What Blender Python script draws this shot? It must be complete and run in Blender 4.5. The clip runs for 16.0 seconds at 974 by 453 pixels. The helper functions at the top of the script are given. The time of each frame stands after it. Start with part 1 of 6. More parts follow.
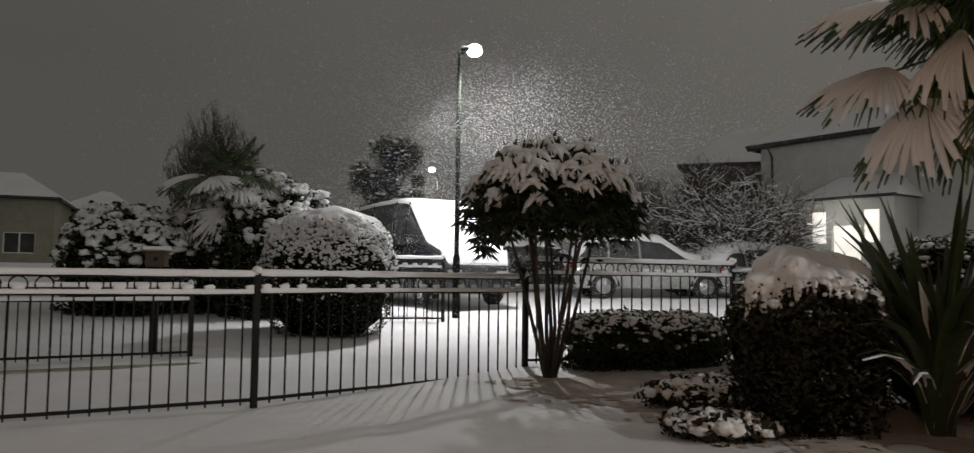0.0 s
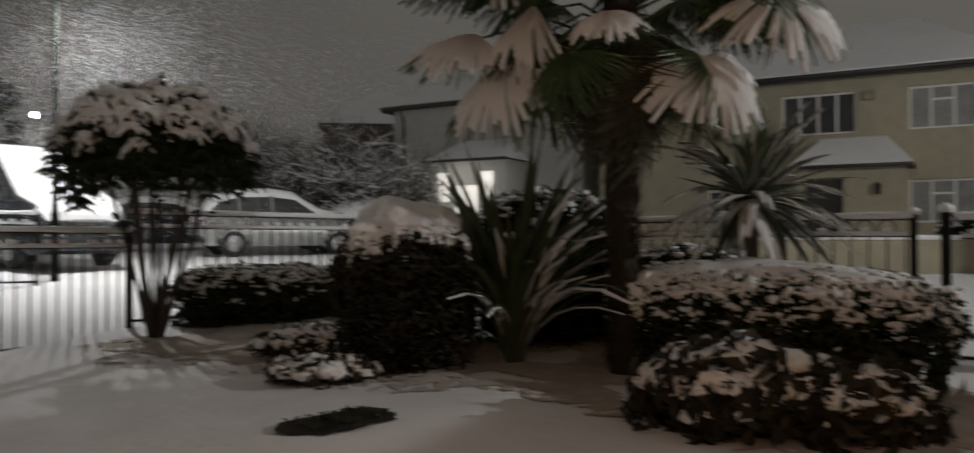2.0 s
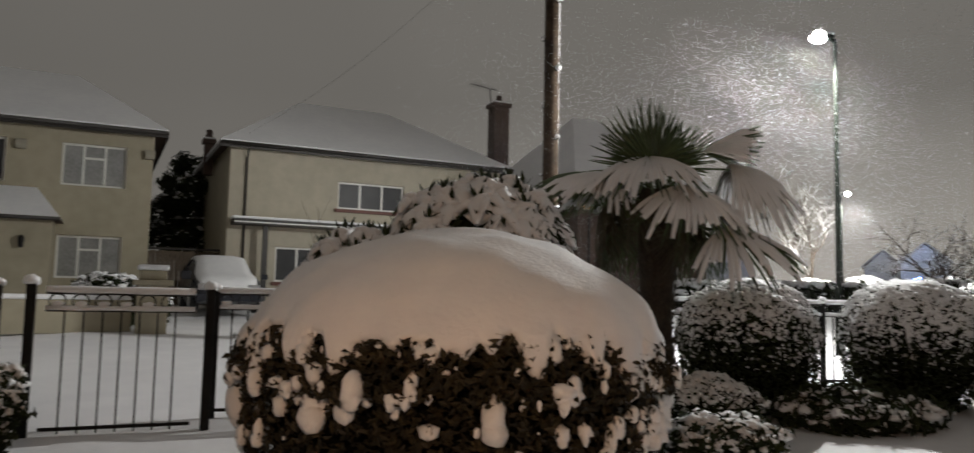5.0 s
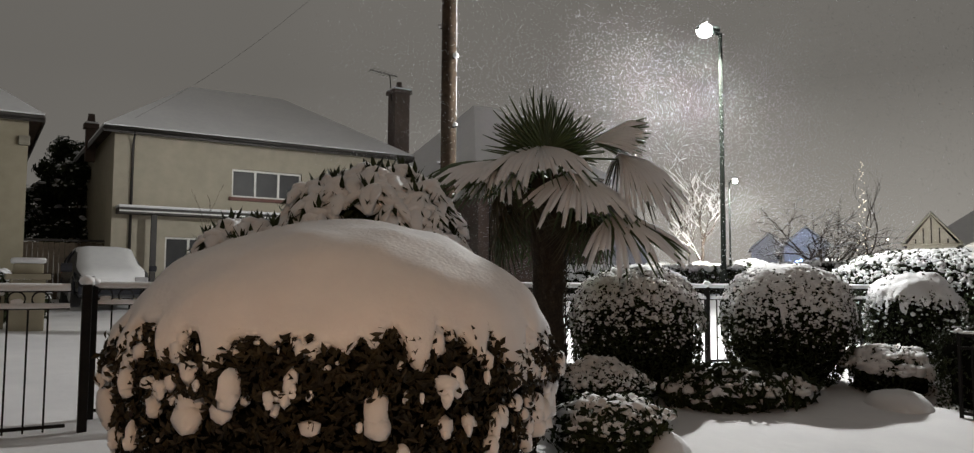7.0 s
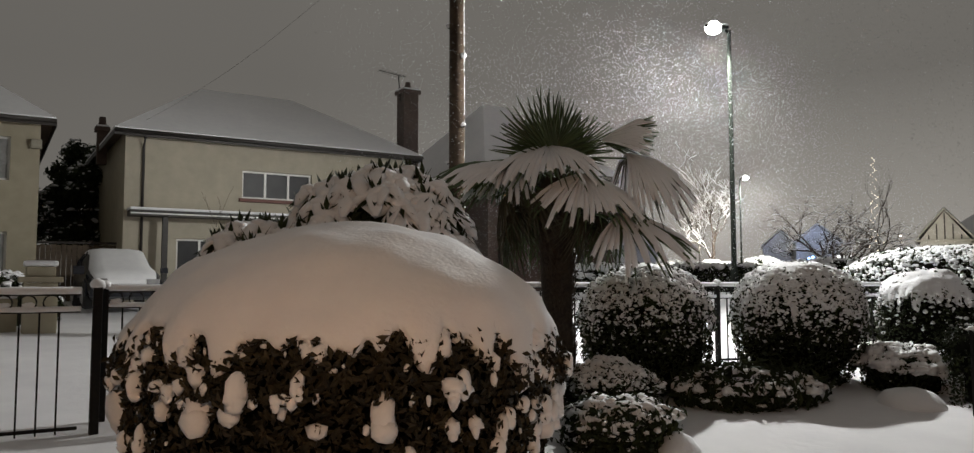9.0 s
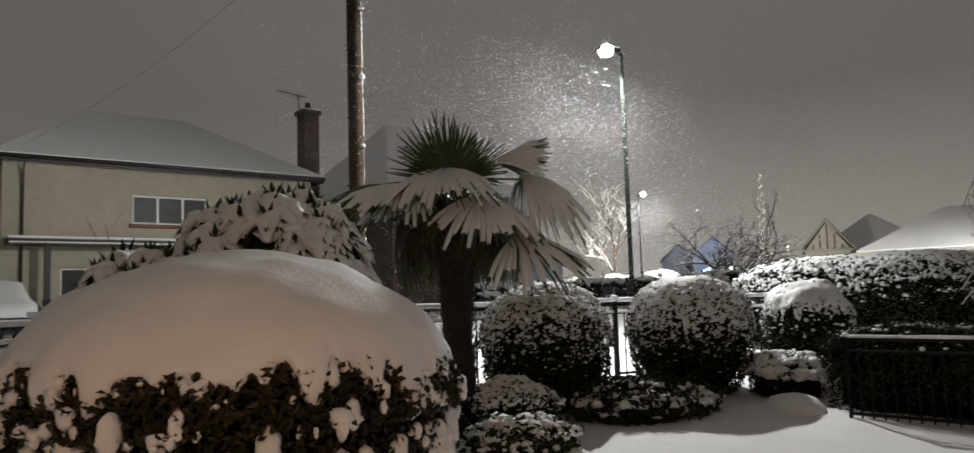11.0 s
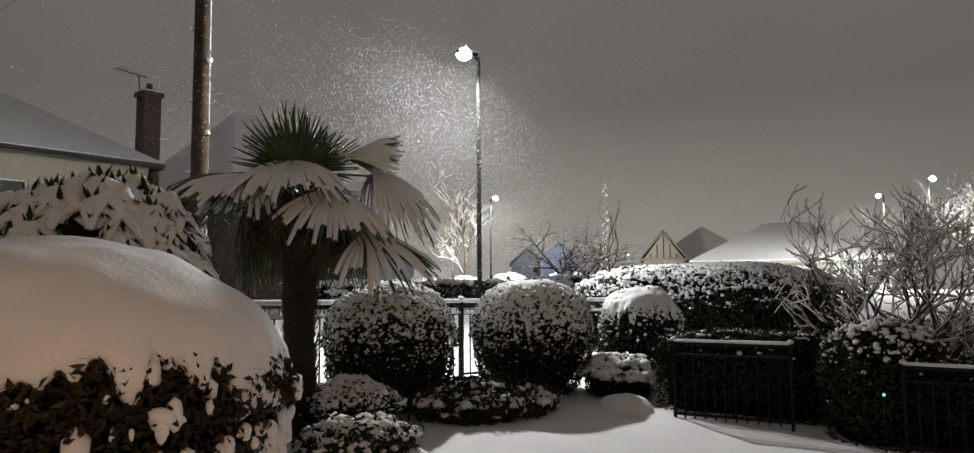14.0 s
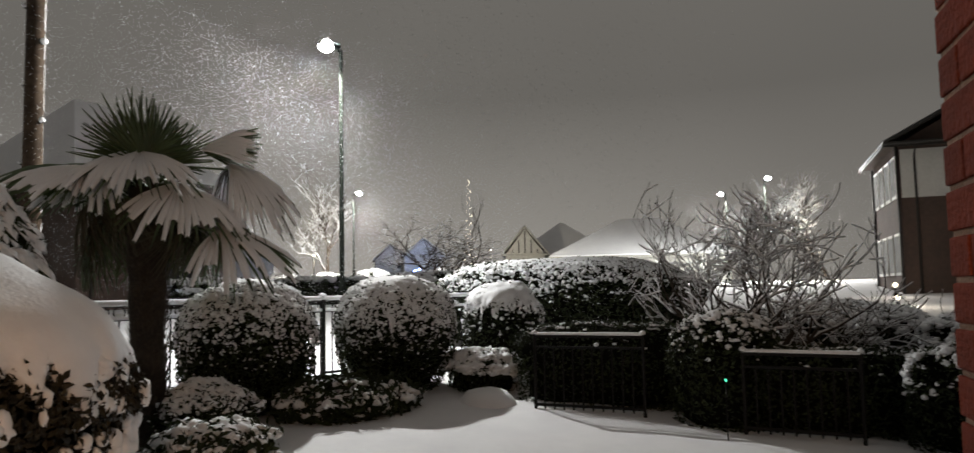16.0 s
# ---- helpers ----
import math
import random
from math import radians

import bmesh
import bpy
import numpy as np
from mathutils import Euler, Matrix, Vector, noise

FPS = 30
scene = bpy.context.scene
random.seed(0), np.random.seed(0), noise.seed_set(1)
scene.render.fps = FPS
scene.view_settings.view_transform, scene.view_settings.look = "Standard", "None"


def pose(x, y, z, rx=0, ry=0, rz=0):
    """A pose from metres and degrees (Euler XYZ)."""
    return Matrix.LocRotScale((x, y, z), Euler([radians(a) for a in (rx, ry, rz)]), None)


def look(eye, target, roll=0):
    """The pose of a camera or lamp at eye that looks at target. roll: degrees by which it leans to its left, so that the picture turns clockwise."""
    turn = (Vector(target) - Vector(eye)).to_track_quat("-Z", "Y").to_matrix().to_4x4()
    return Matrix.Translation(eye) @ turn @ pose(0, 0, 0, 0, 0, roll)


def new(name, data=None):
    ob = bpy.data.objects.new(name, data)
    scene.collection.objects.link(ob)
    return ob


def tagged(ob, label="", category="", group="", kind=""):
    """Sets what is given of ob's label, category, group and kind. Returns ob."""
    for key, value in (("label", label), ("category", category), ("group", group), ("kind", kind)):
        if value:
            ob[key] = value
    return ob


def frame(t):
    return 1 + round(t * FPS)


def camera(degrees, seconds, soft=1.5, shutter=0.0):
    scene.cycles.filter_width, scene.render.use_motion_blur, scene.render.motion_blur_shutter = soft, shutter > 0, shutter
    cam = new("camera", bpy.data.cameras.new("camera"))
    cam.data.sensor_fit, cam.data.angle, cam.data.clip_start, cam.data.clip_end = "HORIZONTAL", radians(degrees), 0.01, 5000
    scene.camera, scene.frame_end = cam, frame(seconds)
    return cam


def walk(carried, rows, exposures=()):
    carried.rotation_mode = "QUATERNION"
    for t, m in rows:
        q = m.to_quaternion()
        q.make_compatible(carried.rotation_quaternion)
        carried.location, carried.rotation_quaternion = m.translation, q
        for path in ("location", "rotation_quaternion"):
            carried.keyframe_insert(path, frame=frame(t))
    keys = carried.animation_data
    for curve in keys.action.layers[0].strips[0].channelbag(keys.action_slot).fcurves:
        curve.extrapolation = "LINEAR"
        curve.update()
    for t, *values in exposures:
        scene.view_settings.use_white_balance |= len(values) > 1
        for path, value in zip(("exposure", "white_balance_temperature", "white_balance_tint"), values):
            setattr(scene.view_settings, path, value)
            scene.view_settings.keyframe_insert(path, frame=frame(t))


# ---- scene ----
cam = camera(63.7, 16.0, soft=1.25, shutter=0.6)
METRES, EYE = 1.45, 1.32
ROWS = [
    (0.0, 0.0, 0.0, 0.0, -0.05, 3.56, -0.77),
    (0.5, 0.0296, -0.0049, -0.0275, -2.46, 3.37, -0.54),
    (1.0, 0.0742, -0.0102, -0.0399, -7.91, 3.02, -0.51),
    (1.5, 0.1406, -0.0191, -0.0624, -16.64, 1.81, -0.7),
    (2.0, 0.2197, -0.0501, -0.0619, -25.51, 0.82, -0.01),
    (2.5, 0.2767, -0.0909, -0.0464, -33.62, 0.38, -0.25),
    (2.8, 0.2960, -0.1170, -0.0100, -37.40, 1.75, 0.2),
    (3.0, 0.3045, -0.1318, 0.0276, -39.45, 3.97, 0.37),
    (3.5, 0.3555, -0.184, 0.0575, -49.61, 5.43, -0.21),
    (4.0, 0.4301, -0.2867, 0.0618, -63.07, 5.31, 1.32),
    (4.5, 0.4786, -0.3639, 0.0838, -74.98, 5.04, -1.18),
    (5.0, 0.4924, -0.4173, 0.0913, -81.22, 4.97, -1.29),
    (7.5, 0.4997, -0.4865, 0.1132, -88.26, 4.08, -0.36),
    (8.0, 0.5021, -0.4854, 0.1144, -86.89, 3.99, -0.33),
    (10.5, 0.497, -0.5514, 0.135, -91.37, 4.83, 1.52),
    (11.0, 0.493, -0.5667, 0.1389, -94.06, 5.3, 1.82),
    (11.5, 0.4946, -0.582, 0.1379, -96.83, 5.35, 1.79),
    (12.0, 0.4983, -0.5918, 0.1367, -99.6, 5.29, 1.5),
    (12.5, 0.5013, -0.5951, 0.1371, -102.18, 5.24, 0.7),
    (13.0, 0.5044, -0.5979, 0.1374, -102.82, 5.22, 0.65),
    (13.5, 0.5085, -0.5989, 0.1334, -103.61, 5.16, 0.47),
    (14.0, 0.5095, -0.6001, 0.1342, -104.92, 5.11, 0.37),
    (14.5, 0.5103, -0.6029, 0.1312, -105.87, 5.05, 0.39),
    (15.0, 0.5123, -0.6048, 0.1297, -108.34, 4.9, 0.73),
    (15.5, 0.5173, -0.6038, 0.1321, -111.76, 4.71, 1.01),
    (16.0, 0.5185, -0.6043, 0.1367, -114.81, 4.66, 1.16),
]
EXPOSURES = [(0.0, 0.0), (0.8, -0.05), (1.5, -0.22), (2.0, -0.30), (2.5, -0.14), (3.2, -0.02), (4.0, 0.03), (4.5, -0.07), (5.0, -0.03), (10.0, -0.12), (11.0, -0.24), (12.5, -0.20), (16.0, -0.15)]
walk(cam, [(t, pose(METRES * x, METRES * y, EYE + METRES * z, 90 + pitch, roll, yaw)) for t, x, y, z, yaw, pitch, roll in ROWS], EXPOSURES)

# ---- night sky: low cloud lit from below by the town ----
world = bpy.data.worlds.new("night_sky")
scene.world = world
world.use_nodes = True
wn, wl = world.node_tree.nodes, world.node_tree.links
wbg = wn["Background"]
wtc, wno, wra = wn.new("ShaderNodeTexCoord"), wn.new("ShaderNodeTexNoise"), wn.new("ShaderNodeValToRGB")
wno.inputs["Scale"].default_value, wno.inputs["Detail"].default_value = 1.3, 3
wra.color_ramp.elements[0].position, wra.color_ramp.elements[1].position = 0.3, 0.75
wra.color_ramp.elements[0].color, wra.color_ramp.elements[1].color = (0.098, 0.092, 0.083, 1), (0.122, 0.115, 0.104, 1)
wl.new(wtc.outputs["Generated"], wno.inputs["Vector"])
wl.new(wno.outputs["Fac"], wra.inputs["Fac"])
# the cloud glows more over the lit crossroads and low down, less over the dark side
wdot, wmr, wmul = wn.new("ShaderNodeVectorMath"), wn.new("ShaderNodeMapRange"), wn.new("ShaderNodeVectorMath")
wdot.operation, wmul.operation = "DOT_PRODUCT", "MULTIPLY"
wdot.inputs[1].default_value = Vector((0.93, -0.18, 0.1)).normalized()
wmr.inputs["From Min"].default_value, wmr.inputs["From Max"].default_value = -0.5, 1.0
wmr.inputs["To Min"].default_value, wmr.inputs["To Max"].default_value = 0.72, 1.36
wl.new(wtc.outputs["Generated"], wdot.inputs[0])
wl.new(wdot.outputs["Value"], wmr.inputs["Value"])
wl.new(wra.outputs["Color"], wmul.inputs[0])
wl.new(wmr.outputs["Result"], wmul.inputs[1])
wsep, wze, wm2 = wn.new("ShaderNodeSeparateXYZ"), wn.new("ShaderNodeMapRange"), wn.new("ShaderNodeVectorMath")
wze.inputs["From Min"].default_value, wze.inputs["From Max"].default_value = 0.25, 1.0
wze.inputs["To Min"].default_value, wze.inputs["To Max"].default_value = 1.0, 1.5
wm2.operation = "MULTIPLY"
wl.new(wtc.outputs["Generated"], wsep.inputs[0])
wl.new(wsep.outputs["Z"], wze.inputs["Value"])
wl.new(wmul.outputs["Vector"], wm2.inputs[0])
wl.new(wze.outputs["Result"], wm2.inputs[1])
# lamplit snow haze low over the crossroads
wlow, wfar, wpow, wglow, wone, wm3 = [wn.new("ShaderNodeMath") for k in range(5)] + [wn.new("ShaderNodeVectorMath")]
wd2 = wn.new("ShaderNodeVectorMath")
wd2.operation, wd2.inputs[1].default_value = "DOT_PRODUCT", Vector((0.90, -0.43, 0.0))
wl.new(wtc.outputs["Generated"], wd2.inputs[0])
wlow.operation, wlow.use_clamp = "MULTIPLY_ADD", True
wlow.inputs[1].default_value, wlow.inputs[2].default_value = -4.2, 1.0
wl.new(wsep.outputs["Z"], wlow.inputs[0])
wfar.operation, wfar.inputs[1].default_value = "MAXIMUM", 0.0
wl.new(wd2.outputs["Value"], wfar.inputs[0])
wpow.operation, wpow.inputs[1].default_value = "POWER", 4.0
wl.new(wfar.outputs[0], wpow.inputs[0])
wglow.operation = "MULTIPLY"
wl.new(wlow.outputs[0], wglow.inputs[0])
wl.new(wpow.outputs[0], wglow.inputs[1])
wone.operation, wone.inputs[1].default_value, wone.inputs[2].default_value = "MULTIPLY_ADD", 1.3, 1.0
wl.new(wglow.outputs[0], wone.inputs[0])
wm3.operation = "MULTIPLY"
wl.new(wm2.outputs["Vector"], wm3.inputs[0])
wl.new(wone.outputs[0], wm3.inputs[1])
wl.new(wm3.outputs["Vector"], wbg.inputs["Color"])
wbg.inputs["Strength"].default_value = 1.0


def spot_lamp(name, place, watts, colour, size=0.1, cone=166, blend=0.4, aim=(0, 0, -1)):
    data = bpy.data.lights.new(name, "SPOT")
    data.energy, data.color, data.shadow_soft_size = watts, colour, size
    data.spot_size, data.spot_blend = radians(cone), blend
    ob = new(name, data)
    ob.matrix_world = look(place, Vector(place) + Vector(aim))
    return ob


def bulb_lamp(name, place, watts, colour, size=0.08):
    data = bpy.data.lights.new(name, "POINT")
    data.energy, data.color, data.shadow_soft_size = watts, colour, size
    ob = new(name, data)
    ob.location = place
    return ob


COOL, WARM = (1.0, 0.99, 0.95), (1.0, 0.61, 0.35)
# ---- materials ----
def mat(name, colour, rough=0.7, metal=0.0, second=None, scale=8.0, bump=0.0, bump_scale=40.0, spread=0.0, emit=0.0, glass=0.0, spec=0.5):
    """Base colour mixed with a second one by noise at two scales, with relief; spread varies each piece or island."""
    m = bpy.data.materials.new(name)
    m.use_nodes = True
    n, l = m.node_tree.nodes, m.node_tree.links
    b = n["Principled BSDF"]
    b.inputs["Roughness"].default_value, b.inputs["Metallic"].default_value = rough, metal
    b.inputs["Transmission Weight"].default_value = glass
    b.inputs["Specular IOR Level"].default_value = spec
    tc = n.new("ShaderNodeTexCoord")
    second = second or tuple(c * 0.7 for c in colour)
    no, no2 = n.new("ShaderNodeTexNoise"), n.new("ShaderNodeTexNoise")
    no.inputs["Scale"].default_value, no.inputs["Detail"].default_value = scale, 6
    no2.inputs["Scale"].default_value, no2.inputs["Detail"].default_value = scale * 0.13, 3
    add, ramp = n.new("ShaderNodeMath"), n.new("ShaderNodeValToRGB")
    add.operation, add.inputs[1].default_value = "ADD", 0
    l.new(tc.outputs["Object"], no.inputs["Vector"])
    l.new(tc.outputs["Object"], no2.inputs["Vector"])
    l.new(no.outputs["Fac"], add.inputs[0])
    l.new(no2.outputs["Fac"], add.inputs[1])
    half = n.new("ShaderNodeMath")
    half.operation, half.inputs[1].default_value = "MULTIPLY", 0.5
    l.new(add.outputs[0], half.inputs[0])
    ramp.color_ramp.elements[0].position, ramp.color_ramp.elements[1].position = 0.38, 0.62
    ramp.color_ramp.elements[0].color, ramp.color_ramp.elements[1].color = (*second, 1), (*colour, 1)
    l.new(half.outputs[0], ramp.inputs["Fac"])
    out = ramp.outputs["Color"]
    if spread:
        geo, inf, hsv, mr = n.new("ShaderNodeNewGeometry"), n.new("ShaderNodeObjectInfo"), n.new("ShaderNodeHueSaturation"), n.new("ShaderNodeMapRange")
        mix = n.new("ShaderNodeMath")
        mix.operation = "ADD"
        fr = n.new("ShaderNodeMath")
        fr.operation = "FRACT"
        l.new(geo.outputs["Random Per Island"], mix.inputs[0])
        l.new(inf.outputs["Random"], mix.inputs[1])
        l.new(mix.outputs[0], fr.inputs[0])
        l.new(fr.outputs[0], mr.inputs["Value"])
        mr.inputs["To Min"].default_value, mr.inputs["To Max"].default_value = 1 - spread, 1 + spread
        l.new(mr.outputs[0], hsv.inputs["Value"])
        l.new(out, hsv.inputs["Color"])
        out = hsv.outputs["Color"]
    l.new(out, b.inputs["Base Color"])
    if emit:
        l.new(out, b.inputs["Emission Color"])
        b.inputs["Emission Strength"].default_value = emit
    if bump:
        bn, bu = n.new("ShaderNodeTexNoise"), n.new("ShaderNodeBump")
        bn.inputs["Scale"].default_value, bn.inputs["Detail"].default_value = bump_scale, 5
        bu.inputs["Strength"].default_value, bu.inputs["Distance"].default_value = bump, 0.02
        l.new(tc.outputs["Object"], bn.inputs["Vector"])
        l.new(bn.outputs["Fac"], bu.inputs["Height"])
        l.new(bu.outputs["Normal"], b.inputs["Normal"])
    return m


SNOW = mat("snow", (0.86, 0.87, 0.89), 0.75, second=(0.80, 0.81, 0.84), scale=6, bump=0.35, bump_scale=30)
SNOW_GROUND = mat("snow_ground", (0.86, 0.86, 0.88), 0.8, second=(0.76, 0.76, 0.79), scale=1.6, bump=0.5, bump_scale=9)
LEAF = mat("leaf", (0.036, 0.046, 0.019), 0.55, second=(0.016, 0.023, 0.010), scale=9, spread=0.5, spec=0.15)
LEAF_BROWN = mat("leaf_brown", (0.034, 0.026, 0.012), 0.55, second=(0.016, 0.014, 0.007), scale=9, spread=0.6, spec=0.3)
LEAF_PALE = mat("leaf_pale", (0.055, 0.075, 0.028), 0.45, second=(0.03, 0.045, 0.018), scale=9, spread=0.35)
# near-black so that the colour holds the shade deep inside the shrubs
CORE = mat("shrub_inner_shade", (0.008, 0.008, 0.006), 1.0, spec=0.0, scale=30, bump=0.8)
PALM = mat("palm_blade", (0.075, 0.11, 0.042), 0.38, second=(0.05, 0.08, 0.028), scale=14, spread=0.3)
PALM_DRY = mat("palm_dry", (0.065, 0.062, 0.032), 0.6, second=(0.05, 0.042, 0.024), scale=14, spread=0.3)
FIBRE = mat("trunk_fibre", (0.055, 0.040, 0.026), 0.9, second=(0.022, 0.017, 0.012), scale=30, bump=1.0, bump_scale=80)
BARK = mat("bark", (0.075, 0.055, 0.040), 0.85, second=(0.035, 0.027, 0.02), scale=18, bump=0.8, bump_scale=60)
POLEWOOD = mat("creosoted_wood", (0.075, 0.050, 0.032), 0.8, spec=0.2, second=(0.03, 0.02, 0.013), scale=14, bump=0.5, bump_scale=50)
IRON = mat("black_iron", (0.010, 0.010, 0.011), 0.6, 0.0, spec=0.15, second=(0.016, 0.014, 0.012), scale=30, bump=0.2, bump_scale=120)
LAMPSTEEL = mat("lamp_steel", (0.012, 0.014, 0.012), 1.0, 0.0, spec=0.0, second=(0.009, 0.010, 0.009), scale=12)
CREAM = mat("cream_render", (0.38, 0.34, 0.25), 0.85, second=(0.31, 0.28, 0.205), scale=3, bump=0.25, bump_scale=60)
PALECREAM = mat("pale_cream_render", (0.47, 0.43, 0.34), 0.85, second=(0.39, 0.36, 0.285), scale=3, bump=0.25, bump_scale=60)
GREYWALL = mat("pale_render", (0.52, 0.52, 0.48), 0.85, second=(0.44, 0.44, 0.41), scale=3, bump=0.25, bump_scale=60)
DIMWALL = mat("grey_green_render", (0.26, 0.25, 0.19), 0.9, second=(0.2, 0.19, 0.15), scale=3, bump=0.25, bump_scale=60)
WHITEWALL = mat("white_render", (0.56, 0.56, 0.53), 0.85, second=(0.48, 0.48, 0.45), scale=3, bump=0.25, bump_scale=60)
WHITEPAINT = mat("white_paint", (0.75, 0.75, 0.72), 0.45, second=(0.66, 0.66, 0.63), scale=10)
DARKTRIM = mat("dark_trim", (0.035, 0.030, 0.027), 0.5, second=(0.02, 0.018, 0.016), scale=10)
REDBROWN = mat("red_brown_sill", (0.16, 0.06, 0.045), 0.6, scale=10)
TILE = mat("roof_tile", (0.11, 0.075, 0.06), 0.8, second=(0.07, 0.05, 0.045), scale=6, bump=0.4)
GLASS = mat("dark_window", (0.045, 0.047, 0.05), 0.3, spec=0.06, second=(0.07, 0.07, 0.072), scale=2)
CURTAIN = mat("net_curtain", (0.30, 0.30, 0.29), 0.9, second=(0.2, 0.2, 0.195), scale=14)
LIT = mat("lit_room", (1.0, 0.95, 0.87), 0.9, emit=0.95)
LITWARM = mat("lit_room_warm", (1.0, 0.62, 0.28), 0.9, emit=1.0)
LED = mat("lamp_lens", (0.96, 0.98, 1.0), 0.4, second=(0.96, 0.98, 1.0), emit=120.0)
BULB = mat("warm_bulb", (1.0, 0.7, 0.45), 0.4, second=(1.0, 0.7, 0.45), emit=6.0)
FAIRY = mat("fairy_light", (1.0, 0.86, 0.66), 0.4, second=(1.0, 0.86, 0.66), emit=5.0)
GREENLED = mat("green_light", (0.1, 1.0, 0.55), 0.4, second=(0.1, 1.0, 0.55), emit=1.5)
FAIRYBLUE = mat("blue_light", (0.25, 0.42, 1.0), 0.4, second=(0.25, 0.42, 1.0), emit=5.0)
BRICK = mat("red_brick", (0.125, 0.020, 0.008), 0.9, spec=0.1, second=(0.08, 0.014, 0.006), scale=9, bump=0.6, bump_scale=70, spread=0.15)
BRICKWALL = mat("house_brick", (0.105, 0.07, 0.055), 0.85, second=(0.07, 0.048, 0.04), scale=7, bump=0.5)
MORTAR = mat("mortar", (0.27, 0.17, 0.11), 0.95, second=(0.2, 0.12, 0.08), scale=30, bump=0.6, bump_scale=120)
STONE = mat("garden_stone", (0.32, 0.30, 0.24), 0.9, second=(0.22, 0.2, 0.16), scale=8, bump=0.5)
WOODFENCE = mat("fence_wood", (0.13, 0.10, 0.07), 0.85, second=(0.08, 0.06, 0.045), scale=10, bump=0.4)
SOIL = mat("wet_soil", (0.018, 0.015, 0.012), 0.9, second=(0.01, 0.009, 0.008), scale=20, bump=1.0)
RUBBER = mat("tyre_rubber", (0.02, 0.02, 0.02), 0.8, scale=20)
RIM = mat("alloy_rim", (0.45, 0.45, 0.46), 0.35, 0.7, scale=8)
PAINT_DARK = mat("dark_car_paint", (0.02, 0.022, 0.03), 0.25, scale=5)
PAINT_SILVER = mat("silver_car_paint", (0.38, 0.39, 0.38), 0.3, 0.3, scale=5)
PAINT_RED = mat("dark_red_car_paint", (0.16, 0.02, 0.02), 0.3, scale=5)
REDLENS = mat("red_lens", (0.45, 0.02, 0.02), 0.25, scale=5)


# ---- mesh helpers ----
class Build:
    """Vertices and faces that become one mesh."""

    def __init__(self):
        self.v, self.f = [], []

    def add(self, verts, faces):
        k = len(self.v)
        self.v.extend(tuple(p) for p in verts)
        self.f.extend(tuple(i + k for i in q) for q in faces)
        return self

    def box(self, x0, y0, z0, x1, y1, z1):
        x0, x1, y0, y1, z0, z1 = min(x0, x1), max(x0, x1), min(y0, y1), max(y0, y1), min(z0, z1), max(z0, z1)
        v = [(x, y, z) for z in (z0, z1) for y in (y0, y1) for x in (x0, x1)]
        return self.add(v, [(0, 2, 3, 1), (4, 5, 7, 6), (0, 1, 5, 4), (2, 6, 7, 3), (0, 4, 6, 2), (1, 3, 7, 5)])

    def soft_box(self, x0, y0, z0, x1, y1, z1, r):
        """A box with its edges cut at 45 degrees."""
        b = bmesh.new()
        bmesh.ops.create_cube(b, size=1.0)
        for q in b.verts:
            q.co = Vector((x0 + (q.co.x + 0.5) * (x1 - x0), y0 + (q.co.y + 0.5) * (y1 - y0), z0 + (q.co.z + 0.5) * (z1 - z0)))
        bmesh.ops.bevel(b, geom=b.edges[:], offset=r, segments=2, affect="EDGES", profile=0.6)
        b.verts.index_update()
        v = [q.co[:] for q in b.verts]
        f = [[w.index for w in q.verts] for q in b.faces]
        b.free()
        return self.add(v, f)

    def tube(self, pts, radii, sides=8, caps=True, lift=0.0):
        """A tube along points; lift moves it up by that share of its radius."""
        pts = [Vector(p) for p in pts]
        v, f = [], []
        for i, p in enumerate(pts):
            a = (pts[min(i + 1, len(pts) - 1)] - pts[max(i - 1, 0)])
            a = a.normalized() if a.length > 1e-9 else Vector((0, 0, 1))
            s = a.cross(Vector((0, 0, 1)) if abs(a.z) < 0.95 else Vector((1, 0, 0))).normalized()
            u = s.cross(a)
            r = radii[i] if isinstance(radii, (list, tuple)) else radii
            for k in range(sides):
                w = 2 * math.pi * k / sides
                v.append(p + Vector((0, 0, lift * r)) + s * (r * math.cos(w)) + u * (r * math.sin(w)))
        for i in range(len(pts) - 1):
            for k in range(sides):
                f.append((i * sides + k, i * sides + (k + 1) % sides, (i + 1) * sides + (k + 1) % sides, (i + 1) * sides + k))
        if caps:
            f.append(tuple(range(sides))[::-1])
            f.append(tuple((len(pts) - 1) * sides + k for k in range(sides)))
        return self.add(v, f)

    def weld(self):
        """Joins corners that share a place."""
        seen, index, verts = {}, [], []
        for p in self.v:
            k = tuple(round(c, 4) for c in p)
            if k not in seen:
                seen[k] = len(verts)
                verts.append(p)
            index.append(seen[k])
        self.v, self.f = verts, [tuple(index[i] for i in q) for q in self.f]
        return self

    def mesh(self, name, material, smooth=True):
        me = bpy.data.meshes.new(name)
        me.from_pydata(self.v, [], self.f)
        me.materials.append(material)
        if smooth:
            me.polygons.foreach_set("use_smooth", [True] * len(me.polygons))
        me.update()
        return me


def thing(name, place, turn=0.0, label="", category="", group="", kind=""):
    ob = new(name)
    ob.location, ob.rotation_euler = place, (0, 0, radians(turn))
    return tagged(ob, label, category, group, kind)


